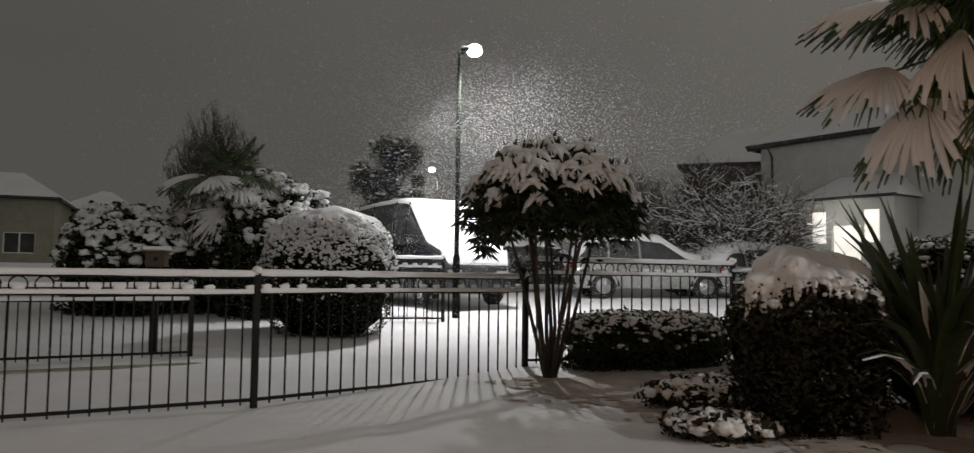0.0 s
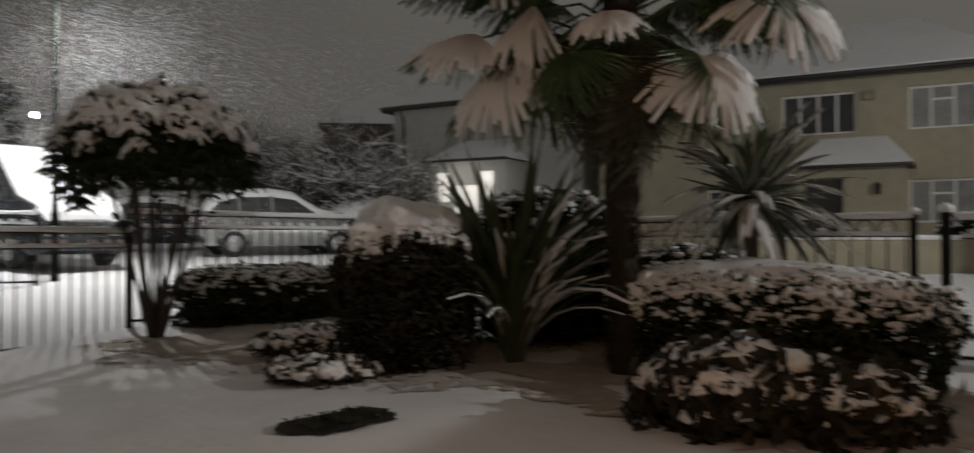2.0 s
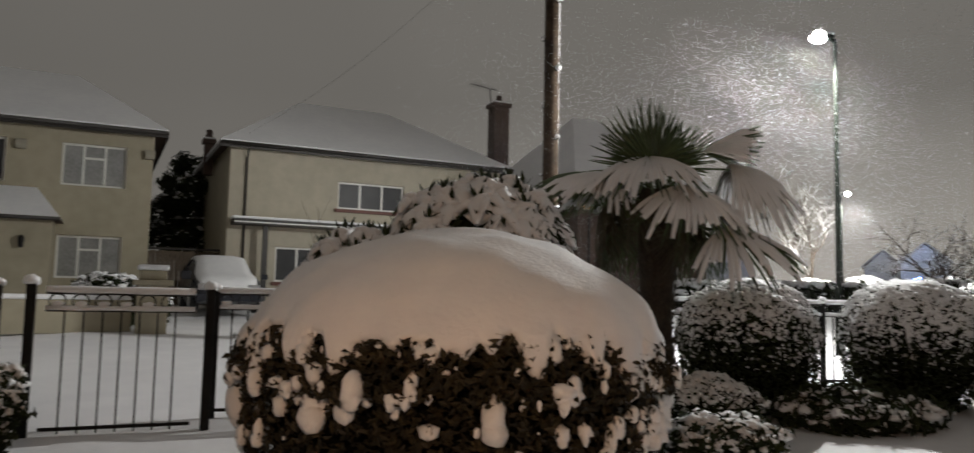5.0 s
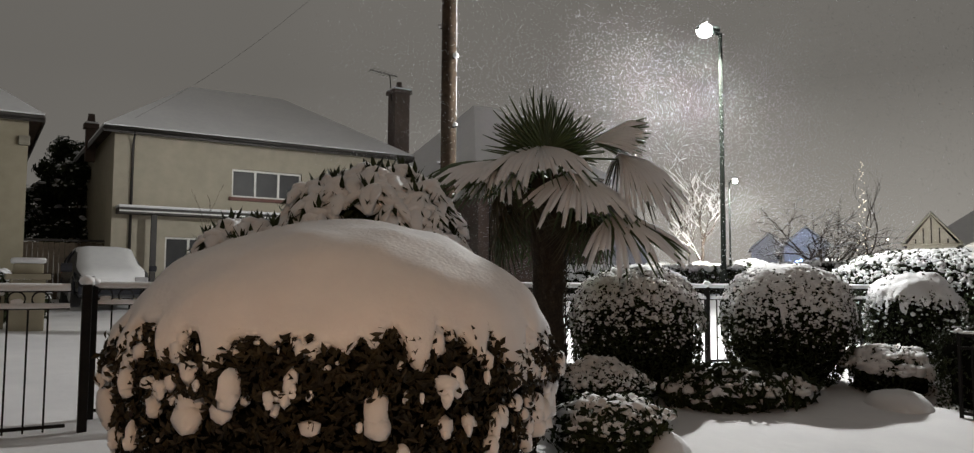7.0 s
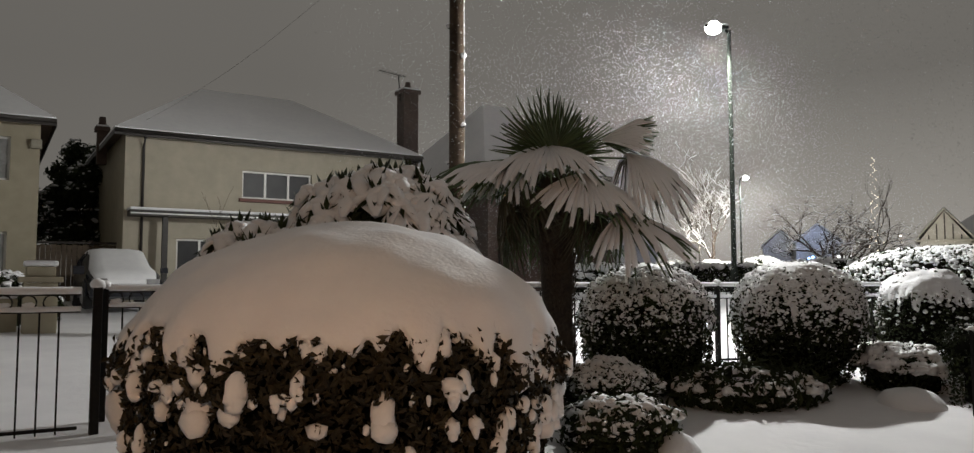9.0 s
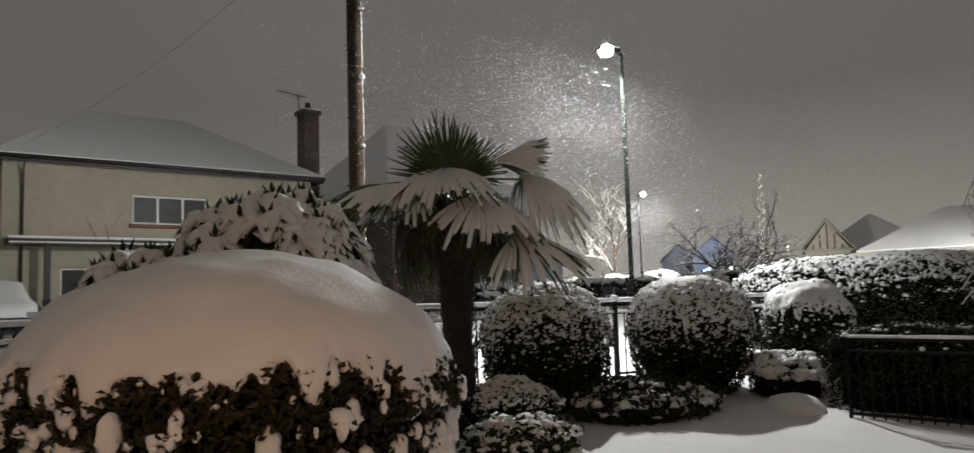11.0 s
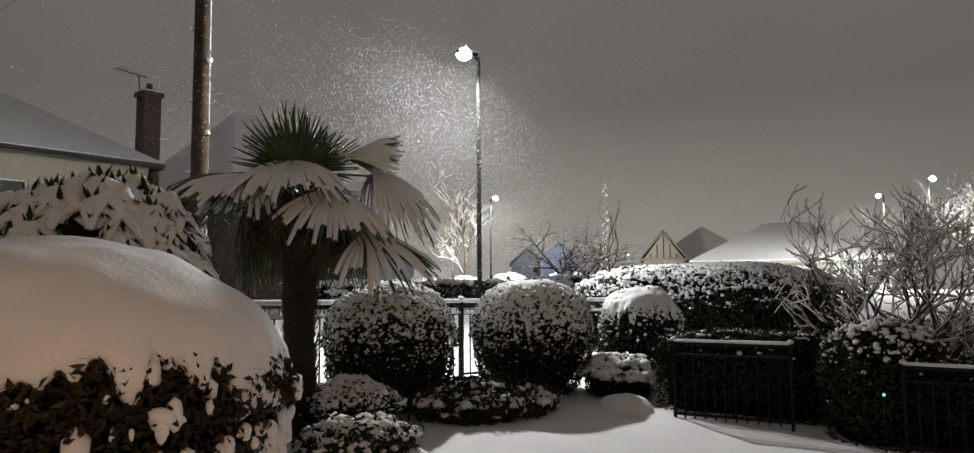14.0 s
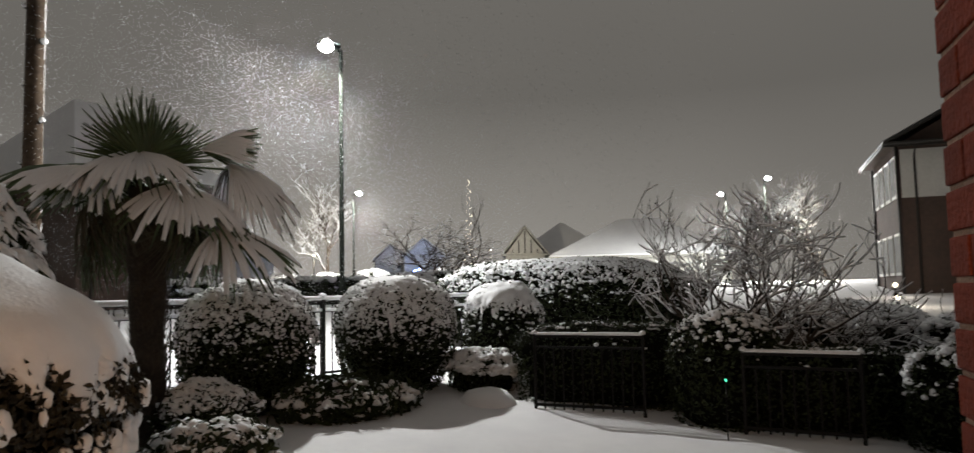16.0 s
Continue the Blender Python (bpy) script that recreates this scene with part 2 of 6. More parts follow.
def part(name, b, material, parent, label="", smooth=False, kind=""):
    ob = new(name, b.mesh(name, material, smooth) if isinstance(b, Build) else b)
    ob.parent = parent
    return tagged(ob, label, kind=kind)


def ico(level):
    b = bmesh.new()
    bmesh.ops.create_icosphere(b, subdivisions=level, radius=1.0)
    b.verts.index_update()
    out = np.array([q.co[:] for q in b.verts]), np.array([[w.index for w in q.verts] for q in b.faces])
    b.free()
    return out


ICO1, ICO2, ICO3 = ico(1), ico(2), ico(3)


def arrays(build, verts, faces):
    build.add(verts.tolist(), faces.tolist())


def blobs(build, centres, radii, rng, flat=0.65, template=ICO2, rough=0.22):
    """Uneven lumps at the centres."""
    tv, tf = template
    n = len(centres)
    if n == 0:
        return build
    s = rng.uniform(0.6, 1.5, (n, 1, 3)) * np.asarray(radii).reshape(n, 1, 1)
    s[:, :, 2] *= flat
    wob = 1 + rng.normal(0, rough, (n, len(tv), 1)) * 0.6
    a = rng.uniform(0, 6.28, n)
    v = tv[None] * wob * s
    c, d = np.cos(a)[:, None], np.sin(a)[:, None]
    x, y = v[:, :, 0] * c - v[:, :, 1] * d, v[:, :, 0] * d + v[:, :, 1] * c
    v = np.stack([x, y, v[:, :, 2]], 2) + np.asarray(centres)[:, None]
    f = (tf[None] + (np.arange(n) * len(tv))[:, None, None]).reshape(-1, tf.shape[1])
    arrays(build, v.reshape(-1, 3), f)
    return build


def leaves(build, places, normals, size, rng, tilt=0.9, slim=0.45):
    """Folded pointed leaves, one at each place, facing about along the normals."""
    n = len(places)
    nrm = normals + rng.normal(0, tilt, (n, 3)) * 0.6
    nrm /= np.linalg.norm(nrm, axis=1)[:, None] + 1e-9
    d = rng.normal(0, 1, (n, 3))
    d -= nrm * (d * nrm).sum(1)[:, None]
    d /= np.linalg.norm(d, axis=1)[:, None] + 1e-9
    s = np.cross(nrm, d)
    L = rng.uniform(0.7, 1.3, (n, 1)) * size
    v = np.stack([places - d * L * 0.5, places + s * L * slim * 0.5 + nrm * L * 0.12, places + d * L * 0.5 - nrm * L * 0.1, places - s * L * slim * 0.5 + nrm * L * 0.12], 1)
    base = (np.arange(n) * 4)[:, None]
    f = np.concatenate([base + np.array([[0, 1, 2]]), base + np.array([[0, 2, 3]])], 0)
    arrays(build, v.reshape(-1, 3), f)
    return build


def shell(u, p, tuck):
    """How far a rounded box of unit half sizes reaches along the directions u; below the middle it goes nearly straight down."""
    u = u * np.where(u[:, 2:3] < 0, np.array([[1.06, 1.06, tuck]]), 1.0)
    return 1.0 / (np.abs(u) ** p).sum(1) ** (1.0 / p)


def bumps(u, seed, scale=2.5):
    return np.array([noise.noise(Vector(q) * scale + Vector((seed * 7.1, seed * 3.3, 0))) for q in u])


def bush(name, place, half, label, category="shrub", p=2.6, leaf=0.05, count=4000, lumps=500, lump=0.05, snow_from=0.0, cap=0.0, cap_edge=75, fingers=14,
         material=None, seed=1, turn=0.0, flat=0.65, group="", uneven=0.08, slim=0.5, waist=None, pads=0, pad=0.07, tuck=0.5, speckle=False):
    """A clipped shrub on the ground: a near-black hull for the shade inside, leaves on its skin, snow in lumps or in a
    thick cap.
    """
    rng = np.random.default_rng(seed)
    t = thing(name, place, turn, label, category, group)
    hx, hy, hz = half
    mid = waist or hz

    def skin(u, grow=1.0):
        r = shell(u, p, tuck) * (1 + uneven * bumps(u, seed) + 0.4 * uneven * bumps(u, seed + 9, 6.0)) * grow
        q = u * r[:, None]
        return np.stack([q[:, 0] * hx, q[:, 1] * hy, np.maximum(mid + q[:, 2] * np.where(q[:, 2] > 0, 2 * hz - mid, mid), 0.01)], 1)

    # closed hull under the leaves, coloured as the shade within
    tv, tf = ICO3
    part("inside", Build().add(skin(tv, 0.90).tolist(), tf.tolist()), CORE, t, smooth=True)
    u = rng.normal(0, 1, (count, 3))
    u /= np.linalg.norm(u, axis=1)[:, None]
    part("foliage", leaves(Build(), skin(u, 1.0) * np.array([1, 1, 1]) + rng.normal(0, leaf * 0.35, (count, 3)), u, leaf, rng, slim=slim), material or LEAF, t, kind="stuff")
    if lumps:
        u = rng.normal(0, 1, (lumps * (3 if speckle else 5), 3))
        u /= np.linalg.norm(u, axis=1)[:, None]
        patch = bumps(u, seed + 3, 0.28 / lump) + 0.6 * bumps(u, seed + 4, 0.11 / lump)
        keep = patch * 0.9 + rng.uniform(-0.15, 0.15, len(u)) > 0.42 - 1.05 * (u[:, 2] - snow_from)
        if speckle:
            keep = 0.7 * rng.uniform(0, 1, len(u)) - 0.8 * patch < 0.22 + 1.0 * (u[:, 2] - snow_from)
        u = u[keep][:lumps]
        c = skin(u, 1.0)
        part("snow", blobs(Build(), c, np.minimum(rng.gamma(3.0, 0.33, len(c)), 1.9) * lump * ((0.65 + 0.9 * np.clip(u[:, 2], 0, 1)) if speckle else 1.0), rng, flat, ICO1 if lump < 0.03 else ICO2, 0.2 if lump < 0.03 else 0.3), SNOW, t, smooth=True, kind="stuff")
    if pads:
        # slabs of snow that slid down and caught on the side
        u = rng.normal(0, 1, (pads * 6, 3))
        u[:, 2] = rng.uniform(-0.42, 0.12, len(u)) * np.linalg.norm(u[:, :2], axis=1)
        u /= np.linalg.norm(u, axis=1)[:, None]
        u = u[bumps(u, seed + 7, 3.0) > 0.02][:pads]
        c, w = skin(u, 1.01), u.copy()
        w[:, 2] = 0
        r = np.minimum(rng.gamma(2.5, 0.36, len(c)), 1.9) * pad
        part("snow_slab", blobs(Build(), np.concatenate([c, c - np.array([[0, 0, 1.0]]) * r[:, None] * 0.9 + w * r[:, None] * 0.15]), np.concatenate([r, r * 0.7]), rng, 1.25, ICO2, 0.16), SNOW, t, smooth=True, kind="stuff")
    if cap:
        part("snow_cap", snow_cap(skin, cap, cap_edge, fingers, seed), SNOW, t, "thick cap of settled snow", smooth=True)
    return t


def snow_cap(skin, thick, edge, fingers, seed):
    """A closed cap of snow over the top of a shape, its rim hanging in uneven tongues."""
    na, nr = 360, 34
    rim = np.zeros(na)
    for k in range(na):
        a = 2 * math.pi * k / na
        w = Vector((math.cos(a), math.sin(a), seed))
        rim[k] = 0.5 * fingers * noise.noise(w * 2.0) + fingers * max(0, noise.noise(w * 6.0) - 0.02) * 1.8 + fingers * 1.6 * max(-0.1, noise.noise(w * 12.0)) + fingers * 0.2 * noise.noise(w * 26.0)
    rim = np.where(rim < 0, 0.3 * rim, rim)
    rim = (rim + np.roll(rim, 1) + np.roll(rim, -1)) / 3
    dirs, grow = [], []
    for j in range(nr + 1):
        s = (j / nr) ** 0.85
        for k in range(na):
            a, e = 2 * math.pi * k / na, radians(edge * s + rim[k] * s ** 4)
            dirs.append((math.sin(e) * math.cos(a), math.sin(e) * math.sin(a), math.cos(e)))
            grow.append(thick * max(0.0, 1 - (e / radians(edge * 1.25)) ** 2) + (0.03 + 0.12 * thick) * (1 - s ** 10) ** 0.5)
    dirs = np.array(dirs)
    base, g = skin(dirs), np.array(grow)
    top = base + (dirs * np.array([0.35, 0.35, 1.0])) * g[:, None] * (1 + 0.10 * bumps(dirs, seed + 2, 5.0))[:, None]
    low = skin(dirs, 0.97)[-na:]
    v = top.tolist() + low.tolist()
    f = []
    for j in range(nr + 1):
        for k in range(na):
            k2 = (k + 1) % na
            f.append((j * na + k, (j + 1) * na + k, (j + 1) * na + k2, j * na + k2))
    return Build().add(v, f)


HEIGHTS = [(0, 0), (6.5, 0), (9.5, 0.2), (13, 0.38), (17, 0.56), (23, 0.75), (32, 1.1), (44, 1.6), (70, 1.9), (150, 2.2), (500, 3), (4000, 3)]


def ground_z(x, y):
    """The garden lies low; the land rises gently away from the house."""
    r = math.hypot(x, y)
    z = 0
    for k in (-0.8, -0.4, 0, 0.4, 0.8):
        z += float(np.interp(r + k, [a for a, b in HEIGHTS], [b for a, b in HEIGHTS])) / 5
    if r < 30:
        z += 0.05 * noise.noise(Vector((x * 0.5, y * 0.5, 3))) + 0.02 * noise.noise(Vector((x * 2, y * 2, 5)))
    return z


def on_ground(x, y, sink=0.02):
    return (x, y, ground_z(x, y) - sink)


def spot(bearing, r, o=(0.72, -0.8)):
    """A place on the plan: bearing in degrees clockwise from the y axis, and metres, from the doorstep."""
    return o[0] + r * math.sin(radians(bearing)), o[1] + r * math.cos(radians(bearing))
# ---- ground ----
gb = Build()
rings = [0.3 * k for k in range(1, 60)] + [18 + 1.0 * k for k in range(0, 30)] + [50, 56, 64, 74, 90, 115, 150, 220, 350, 500, 900, 1800, 3600]
SEG = 240
gv = [(0, 0, ground_z(0, 0))]
for r in rings:
    for k in range(SEG):
        a = 2 * math.pi * k / SEG
        x, y = r * math.cos(a), r * math.sin(a)
        gv.append((x, y, ground_z(x, y)))
gf = [(0, 1 + k, 1 + (k + 1) % SEG) for k in range(SEG)]
for j in range(len(rings) - 1):
    for k in range(SEG):
        a, b = 1 + j * SEG + k, 1 + j * SEG + (k + 1) % SEG
        gf.append((a, a + SEG, b + SEG, b))
ground = tagged(new("ground", gb.add(gv, gf).mesh("ground", SNOW_GROUND)), "snow-covered ground of gardens, drive and street", "ground", kind="structure")


# ---- kinds of things ----
def street_lamp(place, height, toward, label, watts, head_tilt=5, cone=166, blend=0.4, throw=0.26):
    t = thing("street_lamp", place, 0, label, "street lamp", "street lamps")
    part("column", Build().tube([(0, 0, 0), (0, 0, 1.2), (0, 0, 1.25), (0, 0, height)], [0.075, 0.07, 0.05, 0.038], 14), LAMPSTEEL, t, smooth=True)
    part("door", Build().soft_box(-0.04, -0.078, 0.5, 0.04, -0.066, 0.9, 0.004), LAMPSTEEL, t)
    d = Vector((math.sin(radians(toward)), math.cos(radians(toward)), 0))
    part("arm", Build().tube([(0, 0, height - 0.05), tuple(d * 0.12 + Vector((0, 0, height + 0.02)))], [0.03, 0.025], 10), LAMPSTEEL, t, smooth=True)
    head = Build().soft_box(-0.09, 0.02, -0.05, 0.09, 0.46, 0.02, 0.03)
    h = part("lantern", head, LAMPSTEEL, t)
    h.matrix_basis = Matrix.Translation((0, 0, height + 0.05)) @ pose(0, 0, 0, head_tilt, 0, -toward)
    # bowl drawn larger than a lens so that its shape carries the glare
    lv = ICO2[0] * np.array([0.14, 0.16, 0.13])
    lv[:, 2] = np.minimum(lv[:, 2], 0.12) - 0.03
    lv[:, 1] += 0.3
    part("lens", Build().add(lv.tolist(), ICO2[1].tolist()), LED, h, "glowing white bowl lens, oversized to show the glare", smooth=True)
    part("snow", Build().soft_box(-0.085, 0.03, 0.02, 0.085, 0.45, 0.06, 0.019), SNOW, h, smooth=True)
    p = Vector(place) + d * 0.34 + Vector((0, 0, height - 0.24))
    spot_lamp("street_light", p, watts, COOL, cone=cone, blend=blend, aim=tuple(d * throw + Vector((0, 0, -0.96))))
    return t


def railing(name, p0, p1, top, label, step=0.155, posts=(0, 1), depth=None, rings=True, group="front railings", snow=0.05, bottom=True, band=0.16, bar=0.03):
    """An iron railing from p0 to p1 (plan): rails, uprights, a band of rings, snow on the rails. top: height of the top rail."""
    a, b = Vector((*p0, 0)), Vector((*p1, 0))
    L, turn = (b - a).length, math.degrees(math.atan2(b.y - a.y, b.x - a.x))
    low = min(ground_z(*p0), ground_z(*p1))
    t = thing(name, (p0[0], p0[1], low), turn, label, "railing", group)
    top -= low
    part("top_rail", Build().soft_box(0, -0.02, top - 0.03, L, 0.02, top, 0.006), IRON, t)
    part("rail", Build().soft_box(0, -0.016, top - band - 0.025, L, 0.016, top - band, 0.005), IRON, t)
    if bottom:
        part("rail", Build().soft_box(0, -0.016, 0.06, L, 0.016, 0.09, 0.005), IRON, t)
    sn = Build()
    n = max(8, int(L / 0.12))
    rng = random.Random(int(L * 1000))
    for zz, hh, w in ((top, snow, 0.036 if bar > 0.02 else 0.020), (top - band, snow * 0.55, 0.026))[:2 if bar > 0.02 else 1]:
        pts, rad = [], []
        for k in range(n + 1):
            pts.append((L * k / n, 0, zz + hh * 0.25))
            rad.append(w * (1 + 0.25 * noise.noise(Vector((k * 0.5, zz, L)))))
        sn.tube(pts, rad, 8)
    part("snow", sn, SNOW, t, "snow lying along the rails", smooth=True)
    slat = Build().soft_box(-0.008, -0.008, 0.03, 0.008, 0.008, top - band - 0.01, 0.003).mesh("slat", IRON, False)
    k = step
    while k < L - 0.05:
        s = part("slat", slat, IRON, t)
        s.location = (k, 0, 0)
        k += step
    if rings:
        rb, r = Build(), band * 0.42
        rb.tube([(r * math.cos(w * math.pi / 9), 0, r * math.sin(w * math.pi / 9)) for w in range(19)], 0.008, 6, False)
        ring = rb.mesh("ring", IRON)
        fill = blobs(Build(), np.array([[0, 0, -r * 0.45]]), [r * 0.62], np.random.default_rng(4), 0.6).mesh("snow", SNOW)
        k = step / 2 * 1.2
        while k < L - 0.05:
            s = part("ring", ring, IRON, t)
            s.location = (k, 0, top - band / 2 - 0.012)
            if rng.random() < 0.8:
                q = part("snow", fill, SNOW, s)
                q.scale = (1, 0.5, rng.uniform(0.6, 1.1))
            k += step * 1.2
    for e in posts:
        part("post", Build().soft_box(e * L - bar, -bar, -0.05, e * L + bar, bar, top + bar, 0.006), IRON, t)
        part("snow", blobs(Build(), np.array([[e * L, 0, top + 0.05 if bar > 0.02 else top + 0.03]]), [0.055 if bar > 0.02 else 0.032], np.random.default_rng(6), 0.8), SNOW, t, smooth=True)
    return t


def fan_mesh(kind, seed):
    """A fan leaf with its hub at the origin, along +x: pleated and joined inside, split into tips outside. Returns blade and snow meshes."""
    rng = np.random.default_rng(seed)
    g, s = Build(), Build()
    n, R = 34, 0.72
    reach = radians({"up": 100, "out": 112, "hang": 95, "fold": 60}[kind])
    droop, side, tips = {"up": (0.0, -0.10, 0.03), "out": (0.30, 0.22, 0.10), "hang": (0.35, 0.45, 0.16), "fold": (0.12, 1.1, 0.04)}[kind]
    da = 2 * reach / n

    def place(r, a, lift):
        x, y = r * math.cos(a), r * math.sin(a)
        return Vector((x * (1 - 0.12 * droop), y * (1 - 0.18 * abs(side)), lift - droop * r * r - side * abs(y) * (0.5 + 0.5 * r / R)))

    for k in range(n):
        a = -reach + da * (k + 0.5) + rng.normal(0, 0.012)
        L = R * (1.0 - 0.22 * abs(a) / reach) * rng.uniform(0.90, 1.06)
        bent = tips * rng.uniform(0.3, 1.6)
        twist = rng.normal(0, 0.03)
        web = 0.62 + rng.uniform(-0.05, 0.05)
        split = {"up": 0.42, "out": 0.48, "hang": 0.34, "fold": 0.5}[kind] + rng.uniform(-0.05, 0.05)
        end = min(1.0, 0.88 + 0.30 * noise.noise(Vector((k * 0.33, seed, 2))) + rng.uniform(-0.14, 0.12))
        rows, snow = [], []
        for q in (0.03, 0.25, split, 0.78, 1.0):
            half = da * 0.53 * (1.0 if q <= split else max(0.05, (1.0 - q) / (1.0 - split) * 0.75 + 0.05) * (0.75 if kind == "hang" else 1.0))
            fall = bent * max(0.0, q - split) ** 1.5 * 2.0
            aa = a + twist * max(0.0, q - split) * 2
            pl = 0.016 * min(1.0, q * 3)
            rows.append([place(L * q, aa - half, -fall), place(L * q, aa, pl - fall), place(L * q, aa + half, -fall)])
        for q in (0.03, 0.2, 0.4, web, (web + end) / 2, end):
            half = da * (0.55 if q <= web else 0.55 * min(1.0, max(0.12, (1.0 - q) / (1.0 - web) * 0.75 + 0.38)))
            fall = bent * max(0.0, q - split) ** 1.5 * 2.0
            aa = a + twist * max(0.0, q - split) * 2
            h = 0.040 * (0.85 + 0.5 * noise.noise(Vector((k * 0.4, q * 3, seed)))) * (1.0 if q < end - 0.01 else 0.25)
            edge = 0.6 if q <= web else 0.25
            snow.append([place(L * q, aa - half, 0.006 + h * edge - fall), place(L * q, aa - half * 0.5, 0.014 + h * 0.85 - fall), place(L * q, aa, 0.018 + h - fall),
                         place(L * q, aa + half * 0.5, 0.014 + h * 0.85 - fall), place(L * q, aa + half, 0.006 + h * edge - fall)])
        g.add([v for r in rows for v in r], [(j * 3 + i, j * 3 + i + 1, j * 3 + i + 4, j * 3 + i + 3) for j in range(4) for i in range(2)])
        if end > 0.66 and rng.uniform() < 0.93:
            s.add([v for r in snow for v in r], [(j * 5 + i, j * 5 + i + 1, j * 5 + i + 6, j * 5 + i + 5) for j in range(5) for i in range(4)])
    return g.mesh("frond", PALM_DRY if kind == "hang" else PALM), s.mesh("snow", SNOW)


FANS = {k: [fan_mesh(k, 11 + 3 * i + j) for j in range(3)] for i, k in enumerate(("up", "out", "hang", "fold"))}


def fan_palm(place, trunk, radius, fronds, label, seed):
    """fronds: rows of (kind, bearing, metres out and height of the hub, bearing, pitch and roll of the fan, size, with snow or not)."""
    rng = random.Random(seed)
    t = thing("fan_palm", place, 0, label, "palm tree")
    pts = [(0.03 * math.sin(k * 0.8), 0.02 * k / 8, trunk * k / 14) for k in range(15)]
    part("trunk", Build().tube(pts, [radius * (1.06 if k > 9 else 1.0) * (1 + 0.10 * rng.uniform(-1, 1)) for k in range(15)], 14), FIBRE, t, "trunk wrapped in dark brown fibre", smooth=True)
    br = Build()
    for k in range(900):
        a, z = rng.uniform(0, 6.283), rng.uniform(0.05, trunk)
        c, d = Vector((math.cos(a), math.sin(a), 0)), Vector((-math.sin(a), math.cos(a), 0))
        o = c * radius * 1.02 + Vector((0, 0, z))
        up = rng.uniform(0.05, 0.16)
        br.add([o - d * 0.018, o + d * 0.018, o + c * rng.uniform(0.03, 0.08) + Vector((0, 0, up))], [(0, 1, 2)])
    part("leaf_base", br, FIBRE, t, kind="stuff")
    for kind, hb, out, z, b, pitch, roll, size, snowy in fronds:
        hub = Vector((out * math.sin(radians(hb)), out * math.cos(radians(hb)), z))
        g, s = rng.choice(FANS[kind])
        o = part("frond", g, PALM, t)
        o.matrix_basis = Matrix.Translation(hub) @ pose(0, 0, 0, 0, 0, 90 - b) @ pose(0, 0, 0, 0, -pitch, 0) @ pose(0, 0, 0, roll, 0, 0) @ Matrix.Scale(size, 4)
        low = Vector((0, 0, min(trunk - 0.03, max(trunk - 0.55, z - 0.15))))
        mid = (low + hub) / 2 + Vector((0, 0, 0.05 + 0.12 * out))
        part("stalk", Build().tube([low, mid, hub], [0.019, 0.013, 0.011], 6), PALM, t, smooth=True)
        if snowy:
            part("snow", s, SNOW, o, smooth=True)
    return t


def spray(kind, bearing, lift, stalk, crown, size, snowy, rng, sag=14):
    """One frond that leaves the crown along a bearing, its stalk raised by so many degrees."""
    return (kind, bearing, stalk * math.cos(radians(lift)), crown + stalk * math.sin(radians(lift)), bearing + rng.uniform(-12, 12), lift - sag + rng.uniform(-8, 8), rng.uniform(-25, 25), size, snowy)


def sword_leaf(length, width, bend, seed, snow=False):
    g = Build()
    rows = []
    n = 7
    for k in range(n):
        q = k / (n - 1)
        a = bend * q
        x = length * (q * math.sin(a * 0.9) if bend else 0)
        z = length * (q * math.cos(a * 0.95))
        w = width * (0.55 + 0.9 * q - 1.4 * q ** 3) if q < 1 else 0.003
        w = max(w, 0.003)
        rows.append([(x, w, z + 0.15 * w), (x + 0.3 * w, 0, z), (x, -w, z + 0.15 * w)])
        if snow:
            rows[-1] = [(x, w, z + 0.01), (x, 0.5 * w, z + 0.03), (x, -0.5 * w, z + 0.03), (x, -w, z + 0.01)]
    m = len(rows[0])
    g.add([v for r in rows for v in r], [(j * m + i, j * m + i + 1, j * m + m + i + 1, j * m + m + i) for j in range(n - 1) for i in range(m - 1)])
    return g


def sword_plant(name, place, stem, count, length, width, label, seed, bends=(0.3, 1.9), snow_share=0.3, dry=0.15, group="", tilt=18):
    rng = random.Random(seed)
    t = thing(name, place, 0, label, "spiky plant")
    if stem:
        part("stem", Build().tube([(0, 0, 0), (0.02, 0.01, stem * 0.5), (0, 0, stem)], [0.06, 0.05, 0.055], 10), BARK, t, smooth=True)
    bend_set = [bends[0] + (bends[1] - bends[0]) * k / 6 for k in range(7)]
    green = [sword_leaf(length, width, b, k).mesh("leaf", LEAF_PALE) for k, b in enumerate(bend_set)]
    brown = [sword_leaf(length, width, b, k).mesh("leaf", PALM_DRY) for k, b in enumerate(bend_set)]
    white = [sword_leaf(length * 0.93, width * 1.05, b, k, True).mesh("snow", SNOW) for k, b in enumerate(bend_set)]
    for k in range(count):
        i = rng.randrange(7)
        o = part("leaf", (brown if rng.random() < dry else green)[i], LEAF_PALE, t)
        s = rng.uniform(0.65, 1.1)
        o.matrix_basis = Matrix.Translation((rng.uniform(-0.06, 0.06), rng.uniform(-0.06, 0.06), stem * 0.97)) @ pose(0, 0, 0, 0, rng.uniform(0, tilt), rng.uniform(0, 360)) @ Matrix.Scale(s, 4)
        if i >= 2 and rng.random() < snow_share * (1 + 0.25 * i):
            part("snow", white[i], SNOW, o, smooth=True)
    return t


